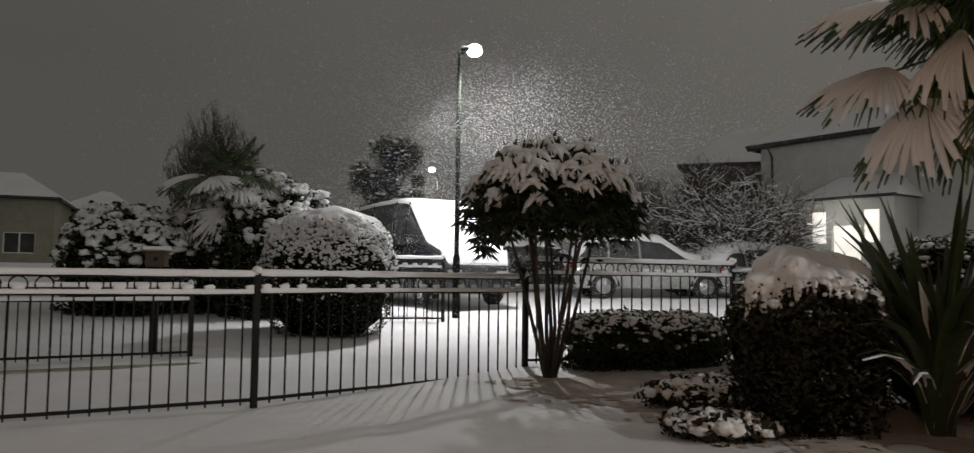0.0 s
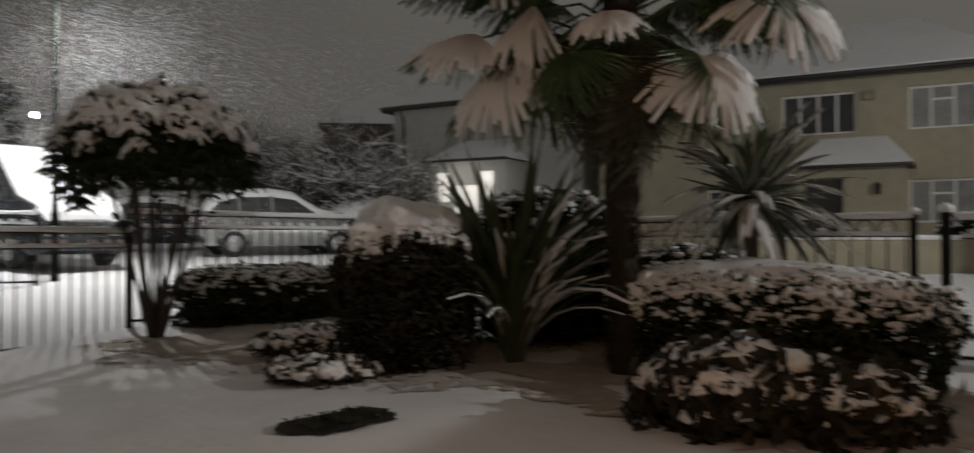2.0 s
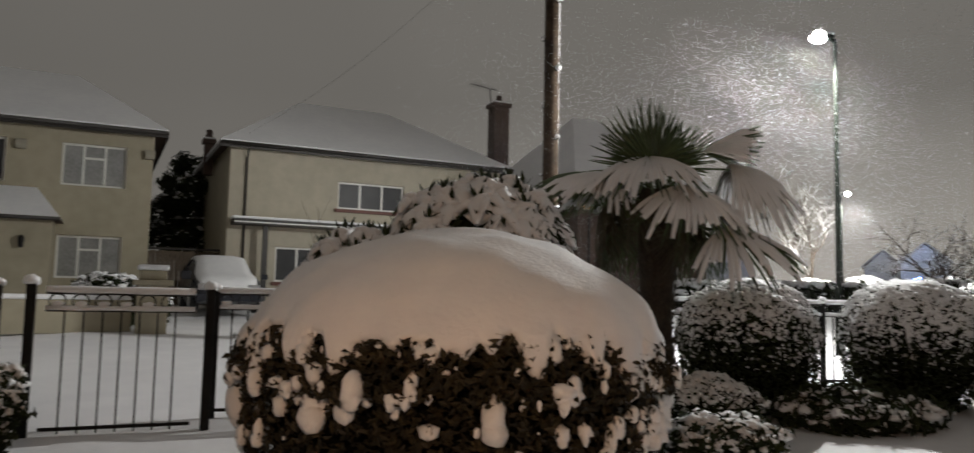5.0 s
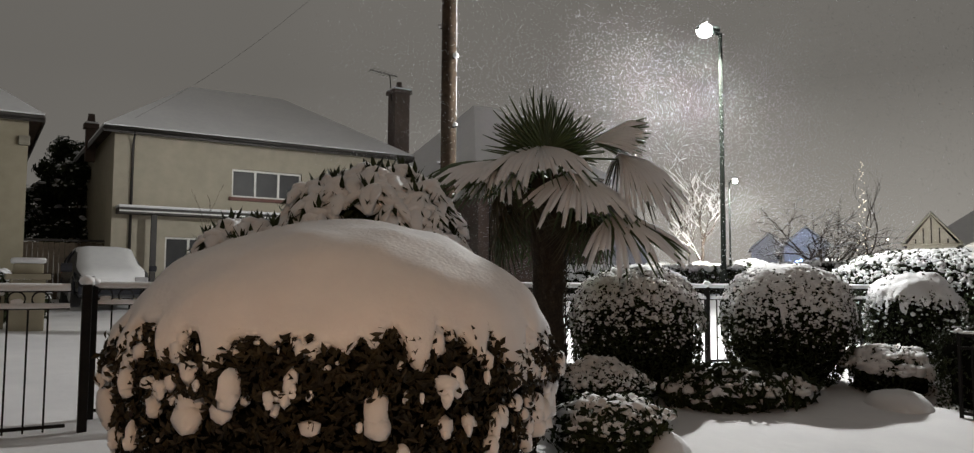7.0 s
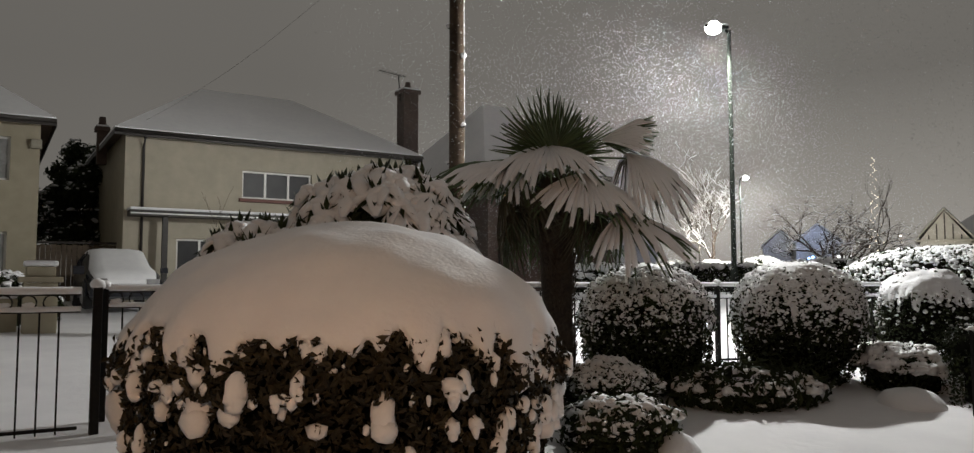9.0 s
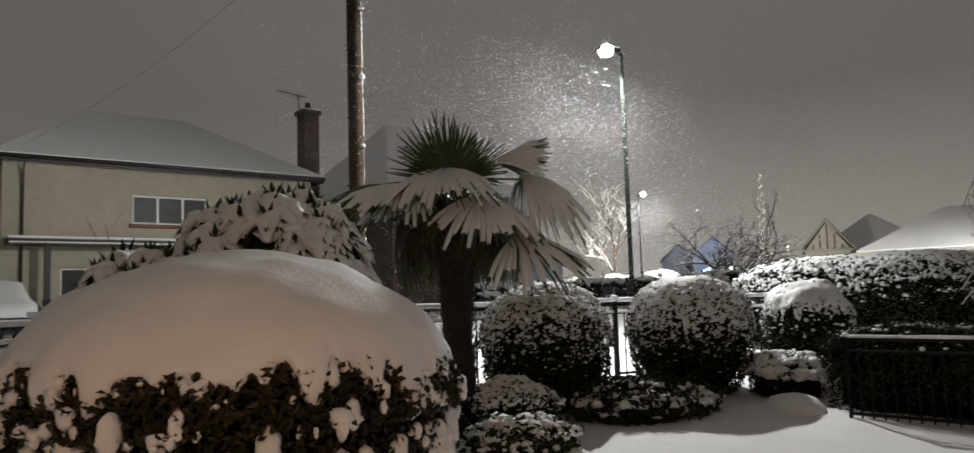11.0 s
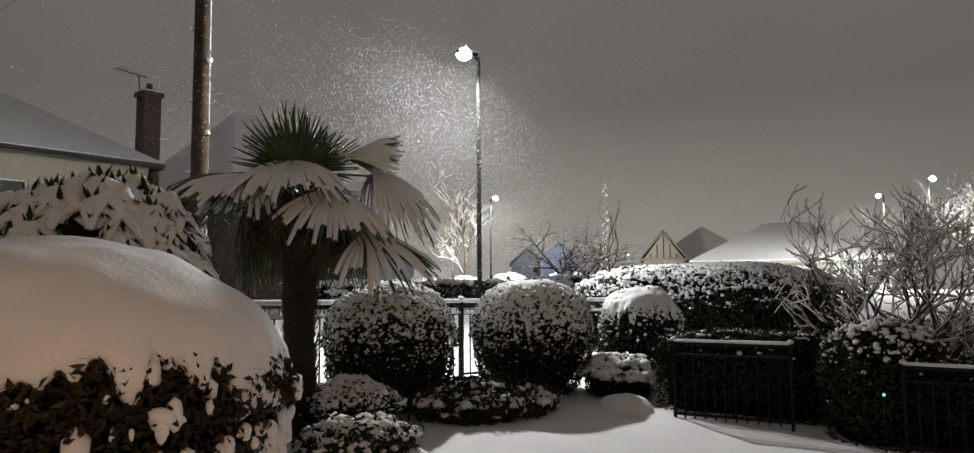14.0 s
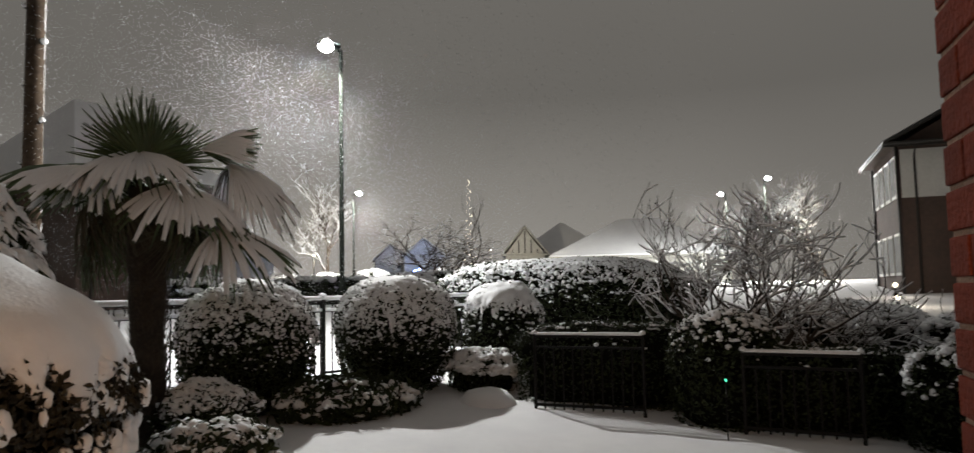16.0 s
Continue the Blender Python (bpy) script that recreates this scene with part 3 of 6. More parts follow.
def branches(rng, start, direction, length, radius, depth, out, spread=0.6, up=0.15, kids=3, shrink=0.72, wig=0.18, keep=0.012):
    pts, rad = [Vector(start)], [radius]
    d = Vector(direction).normalized()
    n = 5
    for k in range(n):
        d = (d + Vector((rng.gauss(0, wig), rng.gauss(0, wig), rng.gauss(0, wig) + up * 0.3))).normalized()
        pts.append(pts[-1] + d * (length / n))
        rad.append(max(radius * (1 - 0.45 * (k + 1) / n), 0.003))
    out.append((pts, rad, depth))
    if depth <= 0:
        return
    for k in range(kids):
        i = rng.choice((2, 3, 4, 5)) if k else 5
        s = Vector((rng.gauss(0, 1), rng.gauss(0, 1), rng.gauss(0, 0.6)))
        nd = ((pts[i] - pts[i - 1]).normalized() + s * spread + Vector((0, 0, up))).normalized()
        branches(rng, pts[i], nd, length * shrink * rng.uniform(0.75, 1.15), rad[i] * 0.75, depth - 1, out, spread, up, kids, shrink, wig, keep)


def bare_tree(place, label, seed, stems, height, radius, depth=4, wig=0.18, spread=0.55, up=0.25, kids=3, snow=0.8, lean=0.5, material=None, shrink=0.72, category="tree", name="bare_tree", fruits=0, heap=1.0, bound=None):
    rng = random.Random(seed)
    t = thing(name, place, 0, label, category)
    out = []
    for k in range(stems):
        a = 6.283 * k / stems + rng.uniform(-0.4, 0.4)
        d = (math.cos(a) * lean * rng.uniform(0.4, 1.3), math.sin(a) * lean * rng.uniform(0.4, 1.3), 1)
        if stems == 1:
            d = (0.03, 0.02, 1)
        branches(rng, (0.05 * math.cos(a), 0.05 * math.sin(a), 0), d, height * rng.uniform(0.32, 0.42), radius, depth, out, spread, up, kids, shrink, wig)
    big, small, sn = Build(), Build(), Build()
    for pts, rad, dep in out:
        if bound and sum(((pts[-1][i] - (bound[2] if i == 2 else 0)) / (bound[1] if i == 2 else bound[0])) ** 2 for i in range(3)) > 1:
            continue
        b = big if dep >= depth - 1 else small
        b.tube(pts, rad, 7 if dep >= depth - 1 else 4, False)
        if snow and rng.random() < snow:
            flatness = abs((pts[-1] - pts[0]).normalized().z)
            if flatness < 0.86:
                sn.tube([p + Vector((0, 0, r * 0.75 + 0.006)) for p, r in zip(pts, rad)], [r * 0.5 + (0.008 * (1 - flatness) + 0.003) * heap for r in rad], 5, False)
    part("trunk", big, material or BARK, t, smooth=True)
    part("twig", small, material or BARK, t, smooth=True, kind="stuff")
    if snow:
        part("snow", sn, SNOW, t, "snow lying along the branches", smooth=True, kind="stuff")
    return t


def leafy_tree(place, trunk, clumps, label, seed, leaf=0.12, count=9000, snow=300, spread=(1.5, 1.5, 1.2), material=None):
    """A trunk with limbs and a crown of many leaf clumps with gaps."""
    rng, rr = np.random.default_rng(seed), random.Random(seed)
    t = thing("leafy_tree", place, 0, label, "tree")
    tr = Build().tube([(0, 0, 0), (0.05, 0.03, trunk * 0.5), (0, 0, trunk)], [0.16, 0.13, 0.09], 9)
    cs = []
    for k in range(clumps):
        u = rng.normal(0, 1, 3)
        u /= np.linalg.norm(u)
        c = np.array([0, 0, trunk + spread[2] * 0.7]) + u * np.array(spread) * rng.uniform(0.35, 1.0)
        cs.append((c, rng.uniform(0.25, 0.5) * spread[0] * 0.62))
        tr.tube([(0, 0, trunk * rr.uniform(0.7, 1)), tuple(c * 0.55 + np.array([0, 0, trunk * 0.45])), tuple(c)], [0.05, 0.03, 0.012], 5, False)
    part("trunk", tr, BARK, t, smooth=True)
    P, N, S, SR = [], [], [], []
    for c, r in cs:
        m = count // clumps
        u = rng.normal(0, 1, (m, 3))
        u /= np.linalg.norm(u, axis=1)[:, None]
        P.append(c + u * r * rng.uniform(0.35, 1.05, (m, 1)))
        N.append(u)
        m = snow // clumps
        if m:
            u = rng.normal(0, 1, (m, 3))
            u[:, 2] = np.abs(u[:, 2]) + 0.2
            u /= np.linalg.norm(u, axis=1)[:, None]
            S.append(c + u * r * 0.95)
            SR.append(rng.uniform(0.4, 1.0, m) * r * 0.22)
    part("crown", leaves(Build(), np.concatenate(P), np.concatenate(N), leaf, rng), material or LEAF, t, kind="stuff")
    if S:
        part("snow", blobs(Build(), np.concatenate(S), np.concatenate(SR), rng, 0.5), SNOW, t, smooth=True, kind="stuff")
    return t


def umbrella_shrub(place, height, rx, rz, stems, label, seed, whorls=250, leaf=0.17, stem_top=0.55, bare=True, snow_above=0.25, sprouts=0.25, plump=1.0, name="umbrella_shrub"):
    """Bare stems that carry a dome of hanging pointed leaves with pads of snow."""
    rng, rr = np.random.default_rng(seed), random.Random(seed)
    t = thing(name, place, 0, label, "shrub")
    for k in range(stems):
        a = 6.283 * k / stems + rr.uniform(-0.3, 0.3)
        f = rr.uniform(0.25, 1.0)
        p1 = (0.05 * math.cos(a), 0.05 * math.sin(a), 0)
        p2 = (rx * 0.30 * f * math.cos(a), rx * 0.30 * f * math.sin(a), height * 0.22)
        p3 = (rx * 0.6 * f * math.cos(a + 0.2), rx * 0.6 * f * math.sin(a + 0.2), height * 0.55)
        p4 = (rx * 0.9 * f * math.cos(a + 0.3), rx * 0.9 * f * math.sin(a + 0.3), height * 0.8)
        part("stem", Build().tube([p1, p2, p3, p4], [0.030, 0.022, 0.017, 0.011], 7), BARK, t, smooth=True)
    cz = height - rz
    u = rng.normal(0, 1, (whorls, 3))
    u[:, 2] = np.abs(u[:, 2]) * 1.1 - rng.uniform(0.0, 0.5, whorls)
    u /= np.linalg.norm(u, axis=1)[:, None]
    c = u * np.array([rx, rx, rz]) * (0.86 + 0.14 * rng.uniform(0, 1, (whorls, 1))) + np.array([0, 0, cz])
    c += np.array([0, 0, 1]) * (0.10 * bumps(u, seed, 3.0))[:, None]
    lf, sn = Build(), Build()
    tw = Build()
    for i in range(whorls):
        o = Vector(c[i])
        tw.tube([(o.x * 0.5, o.y * 0.5, cz - 0.05 * rz), tuple(o)], [0.012, 0.006], 4, False)
        m = rr.randint(9, 13)
        for j in range(m):
            a = 6.283 * j / m + rr.uniform(-0.3, 0.3)
            d = Vector((math.cos(a), math.sin(a), 0))
            s = Vector((-d.y, d.x, 0))
            L = leaf * rr.uniform(0.75, 1.2)
            dr = rr.uniform(0.5, 1.2)
            q = [o, o + d * L * 0.5 + s * L * 0.16 - Vector((0, 0, L * 0.2 * dr)), o + d * L - Vector((0, 0, L * 0.75 * dr)), o + d * L * 0.5 - s * L * 0.16 - Vector((0, 0, L * 0.2 * dr))]
            lf.add(q, [(0, 1, 2), (0, 2, 3)])
        if u[i][2] > snow_above + rr.uniform(-0.15, 0.15):
            # snow over the whorl: a hub and a pointed tongue along most leaves
            tv, tf = ICO1
            h = leaf * rr.uniform(0.42, 0.62)
            sn.add([o + Vector((w[0] * h, w[1] * h, w[2] * h * 0.55 + 0.03)) for w in tv], tf.tolist())
            m = rr.randint(5, 8) if plump < 1.1 else rr.randint(4, 6)
            for j in range(m):
                a = 6.283 * j / m + rr.uniform(-0.35, 0.35)
                d = Vector((math.cos(a), math.sin(a), 0))
                sd = Vector((-d.y, d.x, 0))
                out = max(0.0, d.x * u[i][0] + d.y * u[i][1])
                L, dr = leaf * rr.uniform(0.7, 1.25), rr.uniform(0.35, 0.8) + 0.6 * out
                W = leaf * rr.uniform(0.30, 0.44) * plump
                v = []
                for w in tv:
                    q = 0.5 + 0.5 * w[0]
                    taper = 1.0 - 0.55 * q
                    v.append(o + d * (L * q) + sd * (w[1] * W * taper) + Vector((0, 0, w[2] * W * 0.55 + 0.02 - dr * L * q * q)))
                sn.add(v, tf.tolist())
            if rr.random() < sprouts:
                # young leaves that stand up through the snow
                for j in range(rr.randint(2, 4)):
                    a = rr.uniform(0, 6.28)
                    d = Vector((math.cos(a), math.sin(a), 0))
                    sd = Vector((-d.y, d.x, 0))
                    q = o + d * 0.02 + Vector((0, 0, 0.03))
                    L = leaf * rr.uniform(0.5, 0.85)
                    lf.add([q, q + d * L * 0.25 + sd * L * 0.15 + Vector((0, 0, L * 0.5)), q + d * L * 0.55 + Vector((0, 0, L)), q + d * L * 0.25 - sd * L * 0.15 + Vector((0, 0, L * 0.5))], [(0, 1, 2), (0, 2, 3)])
    # under-leaves that close the dome's inside
    n = whorls * 9
    w = rng.normal(0, 1, (n, 3))
    w[:, 2] = np.abs(w[:, 2]) - 0.3
    w /= np.linalg.norm(w, axis=1)[:, None]
    leaves(lf, w * np.array([rx, rx, rz]) * rng.uniform(0.55, 0.93, (n, 1)) + np.array([0, 0, cz - 0.03]), w, leaf * 0.7, rng)
    part("twig", tw, BARK, t, smooth=True, kind="stuff")
    part("foliage", lf, LEAF, t, kind="stuff")
    part("snow", sn, SNOW, t, "pads of snow on the leaves", smooth=True, kind="stuff")
    return t


def wall_grid(b, w, h, th, holes, y0=0.0):
    """A wall in the xz plane with openings (x0, z0, x1, z1) through it."""
    xs = sorted({0, w, *[q[0] for q in holes], *[q[2] for q in holes]})
    zs = sorted({0, h, *[q[1] for q in holes], *[q[3] for q in holes]})
    for i in range(len(xs) - 1):
        for j in range(len(zs) - 1):
            cx, cz = (xs[i] + xs[i + 1]) / 2, (zs[j] + zs[j + 1]) / 2
            if not any(q[0] < cx < q[2] and q[1] < cz < q[3] for q in holes):
                b.box(xs[i], y0, zs[j], xs[i + 1], y0 + th, zs[j + 1])
    return b.weld()


def window(parent, x0, z0, x1, z1, lights, frame_mat, pane=None, sill=None, curtain=False):
    """A casement window of some lights in an opening, set back, with sill and panes."""
    wd = part("window", Build().box(x0, 0.10, z0, x1, 0.16, z0 + 0.06).box(x0, 0.10, z1 - 0.06, x1, 0.16, z1).box(x0, 0.10, z0 + 0.06, x0 + 0.06, 0.16, z1 - 0.06).box(x1 - 0.06, 0.10, z0 + 0.06, x1, 0.16, z1 - 0.06), frame_mat, parent)
    for k in range(lights):
        a, b = x0 + (x1 - x0) * k / lights, x0 + (x1 - x0) * (k + 1) / lights
        if k:
            part("mullion", Build().box(a - 0.035, 0.095, z0 + 0.06, a + 0.035, 0.155, z1 - 0.06), frame_mat, wd)
        part("pane", Build().box(a + 0.04, 0.125, z0 + 0.06, b - 0.04, 0.135, z1 - 0.06), pane or (CURTAIN if curtain else GLASS), wd)
    if lights == 3 and curtain:
        a, b = x0 + (x1 - x0) / 3, x0 + (x1 - x0) * 2 / 3
        part("transom", Build().box(a + 0.03, 0.096, z1 - 0.42, b - 0.03, 0.15, z1 - 0.36), frame_mat, wd)
    if sill:
        part("sill", Build().soft_box(x0 - 0.1, -0.10, z0 - 0.12, x1 + 0.1, 0.12, z0 - 0.01, 0.012), sill, wd)
    return wd


def house(place, turn, w, d, h, rise, label, wall, windows, hip=2.2, trim=None, over=0.35, roof_snow=0.06, doors=(), gable=False):
    """A two-storey house: its front wall along x from 0 to w facing -y. windows: (x0, z0, x1, z1, lights, sill, curtain or lit)."""
    t = thing("house", place, turn, label, "house", "houses along the street")
    trim = trim or DARKTRIM
    holes = [q[:4] for q in windows] + [q[:4] for q in doors]
    part("wall", wall_grid(Build(), w, h, 0.28, holes).box(0, 0.28, 0, 0.28, d, h).box(w - 0.28, 0.28, 0, w, d, h).box(0.28, d - 0.28, 0, w - 0.28, d, h).box(0.28, 0.28, h - 0.1, w - 0.28, d - 0.28, h - 0.002).weld(), wall, t)
    # added sheet behind the openings; its dark colour stands for the unlit rooms
    part("dark_backing", Build().box(0.3, 0.75, 0, w - 0.3, 0.8, h - 0.12), DARKTRIM, t)
    e = over
    if gable:
        rv = [(-e, -e, h), (w + e, -e, h), (w + e, d + e, h), (-e, d + e, h), (w / 2, -e, h + rise), (w / 2, d + e, h + rise)]
        rf = [(1, 2, 5, 4), (3, 0, 4, 5), (3, 2, 1, 0)]
        part("gable", Build().add([(0, 0, h - 0.005), (w, 0, h - 0.005), (w / 2, 0, h + rise * 0.93), (0, d, h - 0.005), (w, d, h - 0.005), (w / 2, d, h + rise * 0.93)], [(0, 1, 2), (5, 4, 3), (1, 4, 5, 2), (0, 2, 5, 3)]), wall, t)
        for g in (0, 1):
            part("barge_board", Build().tube([(-e if g == 0 else w + e, -e - 0.02, h - 0.02), (w / 2, -e - 0.02, h + rise - 0.02)], 0.07, 4), trim, t)
    else:
        rv = [(-e, -e, h), (w + e, -e, h), (w + e, d + e, h), (-e, d + e, h), (hip, d / 2, h + rise), (w - hip, d / 2, h + rise)]
        rf = [(0, 1, 5, 4), (1, 2, 5), (2, 3, 4, 5), (3, 0, 4), (3, 2, 1, 0)]
    r = part("roof", Build().add(rv, rf), TILE, t)
    sv = [(x, y, z + roof_snow + 0.02) for x, y, z in rv] + [(x, y, z + 0.012) for x, y, z in rv[:4]]
    sf = [q for q in rf if q != (3, 2, 1, 0)] + ([(0, 6, 7, 1), (1, 7, 8, 2), (2, 8, 9, 3), (3, 9, 6, 0)] if not gable else [(1, 7, 8, 2), (3, 9, 6, 0)])
    part("snow", Build().add(sv, sf), SNOW, r, "unbroken snow on the roof")
    part("gutter", Build().tube([(-e, -e - 0.05, h - 0.03), (w + e, -e - 0.05, h - 0.03)], 0.06, 8), trim, t, smooth=True)
    part("fascia", Build().box(-e, -e - 0.02, h - 0.16, w + e, -e + 0.015, h - 0.004), trim, t)
    part("fascia", Build().box(-e - 0.02, -e + 0.02, h - 0.16, -e + 0.015, d + e, h - 0.004), trim, t)
    part("fascia", Build().box(w + e - 0.015, -e + 0.02, h - 0.16, w + e + 0.02, d + e, h - 0.004), trim, t)
    part("soffit", Build().box(-e + 0.02, -e + 0.02, h - 0.03, w + e - 0.02, -0.003, h - 0.006), trim, t)
    part("downpipe", Build().tube([(0.5, -e - 0.03, h - 0.08), (0.5, -0.06, h - 0.45), (0.5, -0.06, 0.1)], 0.04, 8), trim, t, smooth=True)
    for q in windows:
        window(t, *q[:4], q[4], WHITEPAINT, pane=q[6] if len(q) > 6 and q[6] not in (True, False) else None, sill=q[5], curtain=len(q) > 6 and q[6] is True)
    for q in doors:
        dd = part("door", Build().box(q[0], 0.12, q[1], q[2], 0.17, q[3]), q[4], t)
        part("door_panel", Build().box(q[0] + 0.15, 0.105, q[1] + 1.0, q[2] - 0.15, 0.12, q[3] - 0.2), q[4], dd)
    return t


def chimney(parent_place, turn, w, h, label, aerial=True):
    t = thing("chimney", parent_place, turn, label, "chimney")
    part("shaft", Build().box(-w / 2, -w / 2, 0, w / 2, w / 2, h), BRICKWALL, t)
    part("cap", Build().box(-w / 2 - 0.07, -w / 2 - 0.07, h, w / 2 + 0.07, w / 2 + 0.07, h + 0.15), BRICKWALL, t)
    part("snow", Build().soft_box(-w / 2 - 0.05, -w / 2 - 0.05, h + 0.15, w / 2 + 0.05, w / 2 + 0.05, h + 0.22, 0.03), SNOW, t, smooth=True)
    part("pot", Build().tube([(0, 0, h + 0.2), (0, 0, h + 0.5)], [0.13, 0.1], 10), TILE, t, smooth=True)
    if aerial:
        a = Build().tube([(-w / 2, 0, h - 0.3), (-w / 2 - 0.1, 0, h + 0.75)], 0.02, 5).tube([(-w / 2 - 0.9, 0.1, h + 0.85), (-w / 2 + 0.2, -0.05, h + 0.7)], 0.015, 5)
        for k in range(7):
            x = -w / 2 - 0.85 + k * 0.15
            a.tube([(x, -0.28, h + 0.84 - k * 0.02), (x, 0.36, h + 0.84 - k * 0.02)], 0.008, 4)
        part("aerial", a, IRON, t, "television aerial")
    return t


def vehicle(name, place, turn, stations, label, paint, snow=0.08, wheel=0.33, wheels=(0.8, 3.4), width=0.88, category="car", lamps=True, glass_from=0.06):
    """A parked vehicle, its nose towards +x. stations: (x, low, belt, top, half width at the belt, at the top)."""
    t = thing(name, place, turn, label, category, "parked vehicles")
    body, cab, sn = Build(), Build(), Build()
    rows, crow, srow = [], [], []
    for x, lo, be, to, hw, ht in stations:
        rows.append([(x, -hw * 0.9, lo), (x, -hw, lo + 0.16), (x, -hw * 1.01, (lo + be) / 2), (x, -hw * 0.97, be), (x, hw * 0.97, be), (x, hw * 1.01, (lo + be) / 2), (x, hw, lo + 0.16), (x, hw * 0.9, lo)])
        crow.append([(x, -hw * 0.96, be - 0.01), (x, -(hw * 0.55 + ht * 0.45), be + (to - be) * 0.55), (x, -ht, to - 0.03), (x, -ht * 0.6, to), (x, ht * 0.6, to), (x, ht, to - 0.03), (x, hw * 0.55 + ht * 0.45, be + (to - be) * 0.55), (x, hw * 0.96, be - 0.01)])
        srow.append([(x, -ht * 1.03, to - 0.05), (x, -ht * 0.97, to + snow * 0.55), (x, -ht * 0.55, to + snow), (x, ht * 0.55, to + snow), (x, ht * 0.97, to + snow * 0.55), (x, ht * 1.03, to - 0.05)])

    def loft(b, rr, ends=True):
        m = len(rr[0])
        b.add([v for r in rr for v in r], [(j * m + i, j * m + i + 1, j * m + m + i + 1, j * m + m + i) for j in range(len(rr) - 1) for i in range(m - 1)])
        if ends:
            b.add(rr[0], [tuple(range(m))])
            b.add(rr[-1], [tuple(range(m))[::-1]])
        return b

    part("body", loft(body, rows).add([rows[j][i] for j in range(len(rows)) for i in (0, 7)], [(2 * j, 2 * j + 1, 2 * j + 3, 2 * j + 2) for j in range(len(rows) - 1)]), paint, t, smooth=True)
    part("glasshouse", loft(cab, crow), GLASS, t, smooth=True)
    xs = [s for s in stations if s[3] - s[2] > 0.3]
    for s in xs[1:-1]:
        for g in (-1, 1):
            rf = Build()
            rf.tube([(s[0], g * s[4] * 0.98, s[2]), (s[0], g * (s[4] * 0.56 + s[5] * 0.46), s[2] + (s[3] - s[2]) * 0.55), (s[0], g * s[5], s[3] - 0.02)], 0.035, 6)
            part("pillar", rf, paint, t, smooth=True)
    part("snow", loft(sn, srow), SNOW, t, "thick snow over roof, bonnet and screen", smooth=True)
    for x in wheels:
        for g in (-1, 1):
            w = part("wheel", Build().tube([(x, g * (width - 0.20), wheel), (x, g * (width - 0.02), wheel), (x, g * (width + 0.02), wheel)], [wheel, wheel, wheel * 0.9], 24), RUBBER, t, smooth=True)
            part("rim", Build().tube([(x, g * (width - 0.05), wheel), (x, g * (width + 0.026), wheel)], [wheel * 0.66, wheel * 0.6], 18), RIM, w, smooth=True)
            hub = Build()
            for k in range(5):
                an = 6.283 * k / 5
                hub.tube([(x, g * (width + 0.03), wheel), (x + wheel * 0.55 * math.cos(an), g * (width + 0.03), wheel + wheel * 0.55 * math.sin(an))], 0.028, 5)
            part("spokes", hub, RIM, w)
            part("arch", Build().tube([(x + (wheel + 0.06) * math.cos(k * math.pi / 10), g * (width - 0.02), wheel + (wheel + 0.06) * math.sin(k * math.pi / 10)) for k in range(11)], 0.035, 6), PAINT_DARK, t, smooth=True)
    x0, x1 = stations[0][0], stations[-1][0]
    lo = stations[0][1]
    for g in (-1, 1):
        part("headlight", Build().soft_box(x1 - 0.05, g * 0.45, lo + 0.32, x1 + 0.02, g * 0.75, lo + 0.46, 0.015), RIM, t)
        part("tail_light", Build().soft_box(x0 - 0.02, g * 0.58, lo + 0.45, x0 + 0.05, g * 0.8, lo + 0.62, 0.015), REDLENS, t, "red tail light")
        part("mirror", Build().soft_box(stations[-3][0] - 0.35, g * (width + 0.02), stations[-3][2] + 0.05, stations[-3][0] - 0.2, g * (width + 0.2), stations[-3][2] + 0.2, 0.03), paint, t)
    part("bumper", Build().soft_box(x1 - 0.1, -width * 0.92, lo + 0.02, x1 + 0.05, width * 0.92, lo + 0.22, 0.04), PAINT_DARK, t)
    part("bumper", Build().soft_box(x0 - 0.05, -width * 0.92, lo + 0.02, x0 + 0.1, width * 0.92, lo + 0.22, 0.04), PAINT_DARK, t)
    return t


CAR = [(0.0, 0.28, 0.75, 0.80, 0.78, 0.70), (0.12, 0.22, 0.92, 0.98, 0.84, 0.72), (0.45, 0.22, 0.94, 1.32, 0.87, 0.66), (0.9, 0.22, 0.94, 1.45, 0.88, 0.64), (1.7, 0.22, 0.93, 1.48, 0.88, 0.64), (2.3, 0.22, 0.93, 1.42, 0.88, 0.64), (2.95, 0.22, 0.92, 1.02, 0.87, 0.72), (3.6, 0.22, 0.84, 0.90, 0.86, 0.74), (4.0, 0.25, 0.70, 0.76, 0.80, 0.68), (4.12, 0.30, 0.58, 0.62, 0.70, 0.60)]
SUV = [(x * 1.1, a + 0.08, b * 1.12 + 0.05, c * 1.14, d * 1.05, e * 1.08) for x, a, b, c, d, e in CAR]
